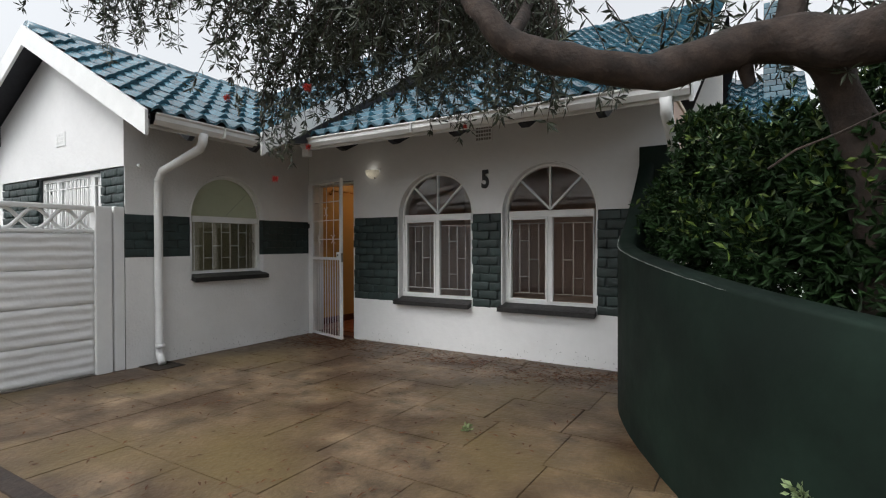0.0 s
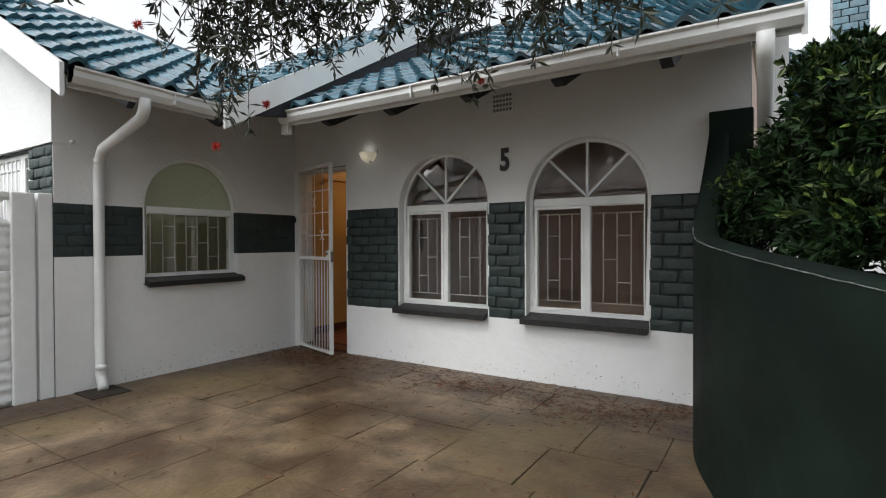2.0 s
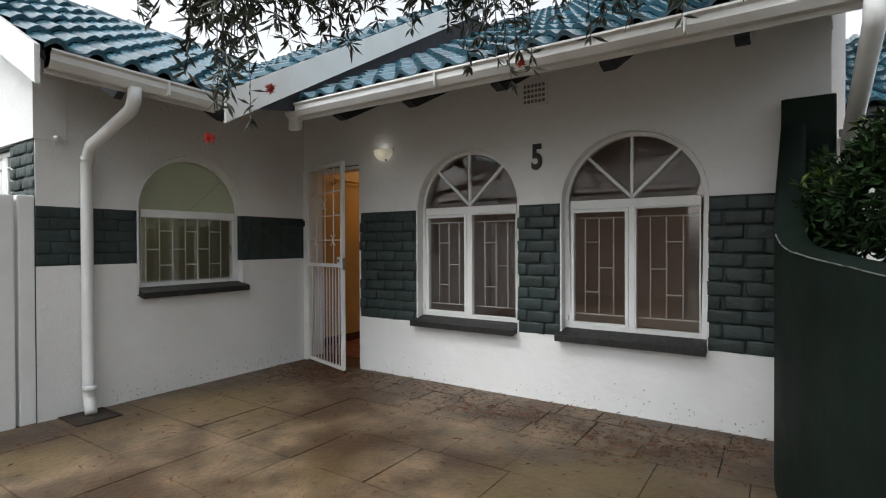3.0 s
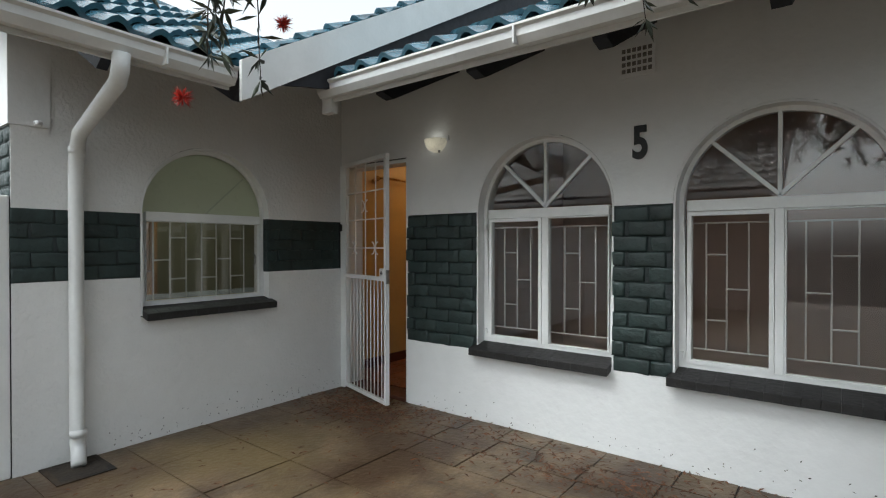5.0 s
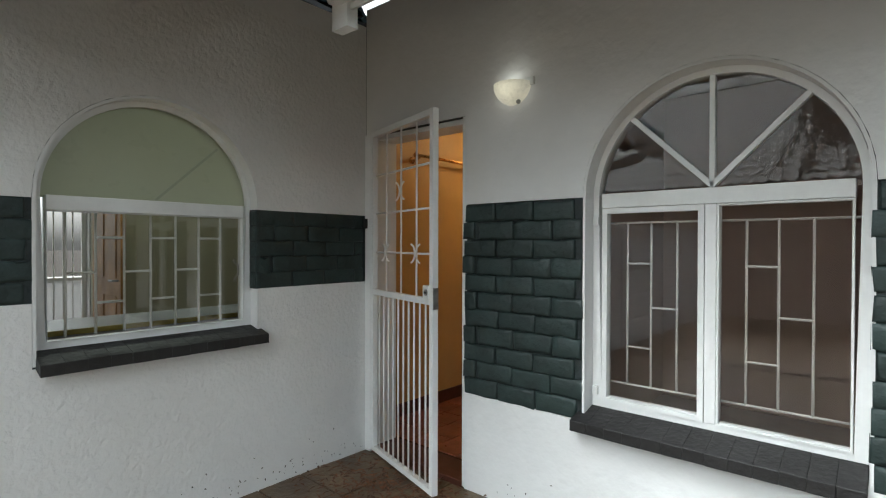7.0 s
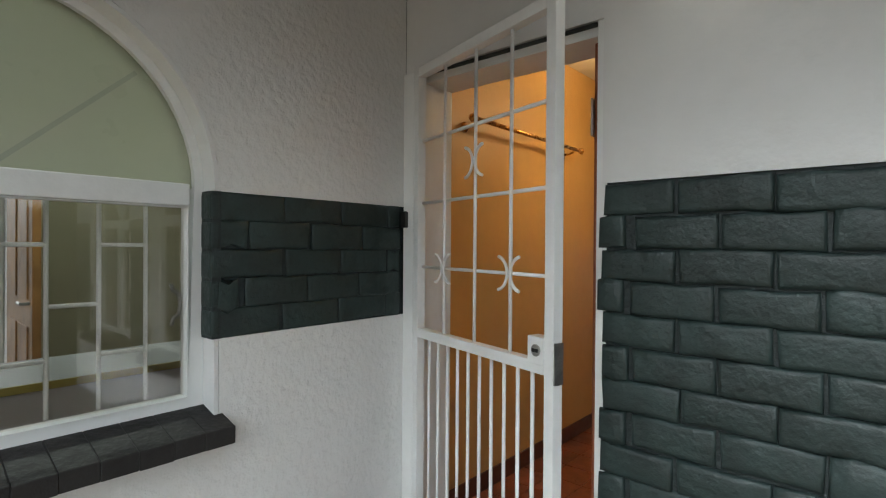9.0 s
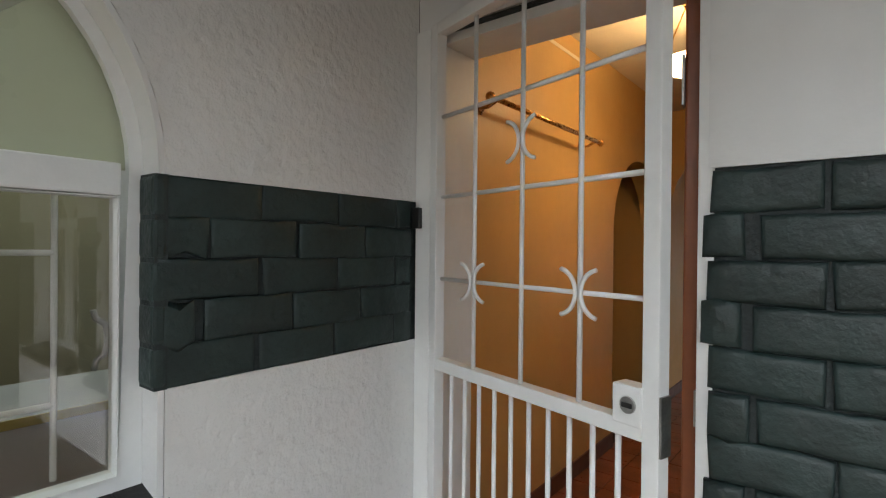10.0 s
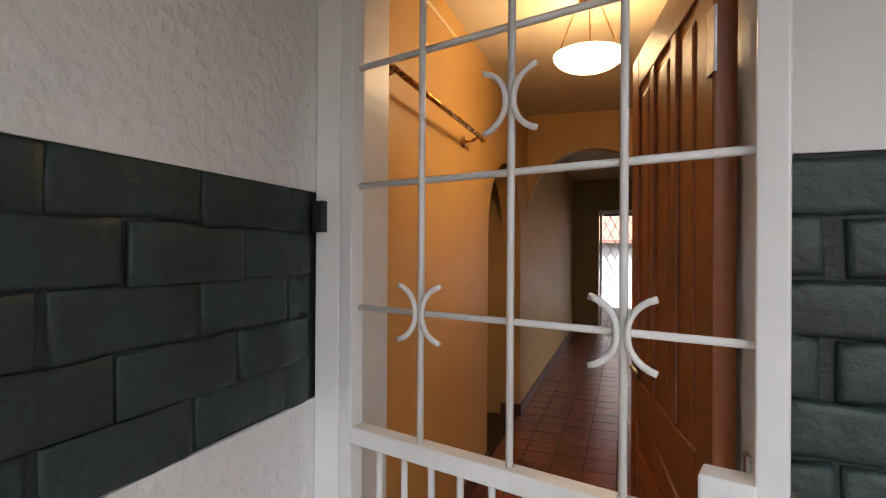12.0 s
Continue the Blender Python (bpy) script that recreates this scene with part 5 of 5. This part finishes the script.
for r in range(20):
    for c in range(3):
        x = -0.18 + c * 0.17 - (0.08 if r % 2 else 0)
        part("brick", boxed(max(x, -0.18), max(-0.15, min(x + 0.16, 0.18)), -0.2, 0.2, r * 0.088, r * 0.088 + 0.08, bevel=0.005), tile_blue, chim)


# ---- bricks, tiles and paving stones ----
def brick_mesh(length, seed):
    """A worn clay brick: rounded, slightly crooked edges."""
    r = random.Random(seed)
    bm = bmesh.new()
    box(bm, 0, length, -0.014, 0.02, 0, 0.0795)
    bmesh.ops.subdivide_edges(bm, edges=[e for e in bm.edges if abs(e.verts[0].co.x - e.verts[1].co.x) > 0.01], cuts=2 if length > 0.12 else 1)
    for v in bm.verts:
        v.co += Vector((r.uniform(-0.004, 0.004), r.uniform(-0.004, 0.003), r.uniform(-0.0035, 0.0035)))
    rim = [e for e in bm.edges if all(v.co.y < 0 for v in e.verts) and any(abs(f.normal.y) < 0.5 for f in e.link_faces)]
    bmesh.ops.bevel(bm, geom=rim, offset=0.0135, segments=3, affect='EDGES', profile=0.5)
    return finish("brick", bm, brick_paint, True)


BRICKS = {}


def lay_bricks(parent, place_matrix, u0, u1, z0, courses, pitch, tall=1.0, deep=1.0):
    """Running bond from u0 to u1; place_matrix maps brick space (u, depth, z)."""
    for c in range(courses):
        u = u0 - (0.13 if c % 2 else 0.0) + random.uniform(-0.015, 0.0)
        while u < u1 - 0.02:
            a, b = max(u, u0), min(u + 0.219, u1)
            if b - a > 0.055:
                key = (round(b - a, 2), random.randrange(5))
                if key not in BRICKS:
                    BRICKS[key] = brick_mesh(key[0], len(BRICKS))
                ob = new("brick", BRICKS[key])
                ob.parent = parent
                ob.matrix_local = place_matrix @ Matrix.Translation((a + (random.uniform(-0.017, 0.003) if a == u0 else 0), random.uniform(-0.004, 0.003), z0 + c * pitch + random.uniform(-0.003, 0.003))) @ Matrix.Diagonal((1, deep, tall, 1))
            u += 0.228


mainm = Matrix.Translation((0, MAIN_Y + 0.006, 0))
for a, b in ((DOOR_R + 0.004, W1 - HW - 0.012), (W1 + HW + 0.012, W2 - HW - 0.012), (W2 + HW + 0.012, -0.97)):
    lay_bricks(wall_main, mainm, a, b, 0.502, 11, 0.0953, tall=1.175)
sidem = Matrix.Translation((SIDE_X - 0.006, 0, 0)) @ Matrix.Rotation(radians(90), 4, 'Z')
for a, b in ((WING_Y, W0 - HW0 - 0.012), (W0 + HW0 + 0.012, MAIN_Y - 0.03)):
    lay_bricks(wall_side, sidem, a, b, 1.087, 5, 0.0872, tall=1.08, deep=0.5)
gabm = Matrix.Translation((0, WING_Y + 0.008, 0))
for a, b in ((-5.86, SIDE_X - 0.02), (-8.38, -7.36)):
    lay_bricks(wall_gable, gabm, a, b, 0.95, 12, 0.087)

# roof tiles
roof_face(roof_wing, Vector((EAVE_X + 0.03, 2.46, EAVE_Z)), Vector((0, 1, 0)), up_west, 32, 9, tile_blue,
          keep=lambda u, v: u < 1.06 + (v * math.cos(radians(PITCH))) * 1.25 + 0.1 and 2.46 + u < 8.6)
roof_face(roof_main, Vector((-4.36, EAVE_Y - 0.03, EAVE_M)), Vector((1, 0, 0)), up_y, 19, 20, tile_blue, limit=380)
up_c = Vector((0, 1, SL * 1.12)).normalized()
roof_face(roof_cross, Vector((-6.6, CROSS_Y, 2.34)), Vector((1, 0, 0)), up_c, 11, 16, tile_blue,
          keep=lambda u, v: (-6.6 + u) > -4.6 - v * 0.9)
roof_face(house2, Vector((-0.47, -0.04, 2.61)), Vector((1, 0, 0)), Vector((0, 2.0, 1.35)).normalized(), 5, 8, tile_blue)

# paving slabs
def slab_mesh(w, d, seed):
    r = random.Random(seed)
    bm = bmesh.new()
    box(bm, -w / 2, w / 2, -d / 2, d / 2, -0.03, 0.0)
    for v in bm.verts:
        v.co += Vector((r.uniform(-0.004, 0.002), r.uniform(-0.004, 0.002), 0))
    return finish("paving_slab", bm, slab)


SLABS = {}


def put_slab(x, y, w, d):
    key = (round(w, 3), round(d, 3))
    if key not in SLABS:
        SLABS[key] = slab_mesh(key[0], key[1], len(SLABS))
    ob = new("paving_slab", SLABS[key])
    ob.parent = drive
    ob.matrix_local = pose(x, y, GROUND + random.uniform(-0.0012, 0.0012), random.uniform(-0.12, 0.12), random.uniform(-0.12, 0.12), random.uniform(-0.4, 0.4))


def slab_course(y0, y1, x0, x1, low, high, gap):
    """One course of slabs of uneven length between two seams."""
    n = round((x1 - x0) / ((low + high) / 2))
    cuts = [x0] + [x0 + (x1 - x0) * (i + random.uniform(-0.16, 0.16)) / n for i in range(1, n)] + [x1]
    for a, b in zip(cuts, cuts[1:]):
        w, d = b - a - gap, y1 - y0 - gap
        put_slab((a + b) / 2, (y0 + y1) / 2, w, d)


BORDER = (MAIN_Y + 0.0, 4.93, 4.68, 4.41)
for y1, y0 in zip(BORDER, BORDER[1:]):
    slab_course(y0, y1, -5.40, -0.92, 0.3, 0.42, 0.010)
FIELD = (4.41, 3.86, 3.31, 2.77, 2.24, 1.7, 1.16)
for y1, y0 in zip(FIELD, FIELD[1:]):
    for x0, x1 in ((-5.40, -3.94), (-3.935, 0.1)):
        slab_course(y0, y1, x0, x1, 0.48, 0.66, 0.005 if y0 != 3.31 else 0.009)
bm = bmesh.new()
for r in range(19):
    for c in range(15):
        x, y = -5.13 + c * 0.54 - (0.2 if r % 2 else 0), 4.14 - r * 0.54
        if y > 1.1:
            continue
        top = random.uniform(-0.003, -0.001)
        box(bm, max(x - 0.269, -5.4), min(x + 0.269, 2.45), y - 0.269, y + 0.269, GROUND - 0.03, GROUND + top)
tagged(part("far_paving", bm, slab_far, drive), kind="stuff")

# red hall floor tiles
tm = boxed(-0.098, 0.098, -0.098, 0.098, -0.008, 0.0, bevel=0.002)
tile_me = finish("floor_tile", tm, red_tile)
for r in range(40):
    for c in range(6):
        y = MAIN_Y + 0.34 + r * 0.203
        ob = new("floor_tile", tile_me)
        ob.parent = hall_floor
        ob.matrix_local = pose(HX0 + 0.085 + c * 0.203, y, random.uniform(-0.001, 0.001), random.uniform(-0.15, 0.15), random.uniform(-0.15, 0.15), 0)
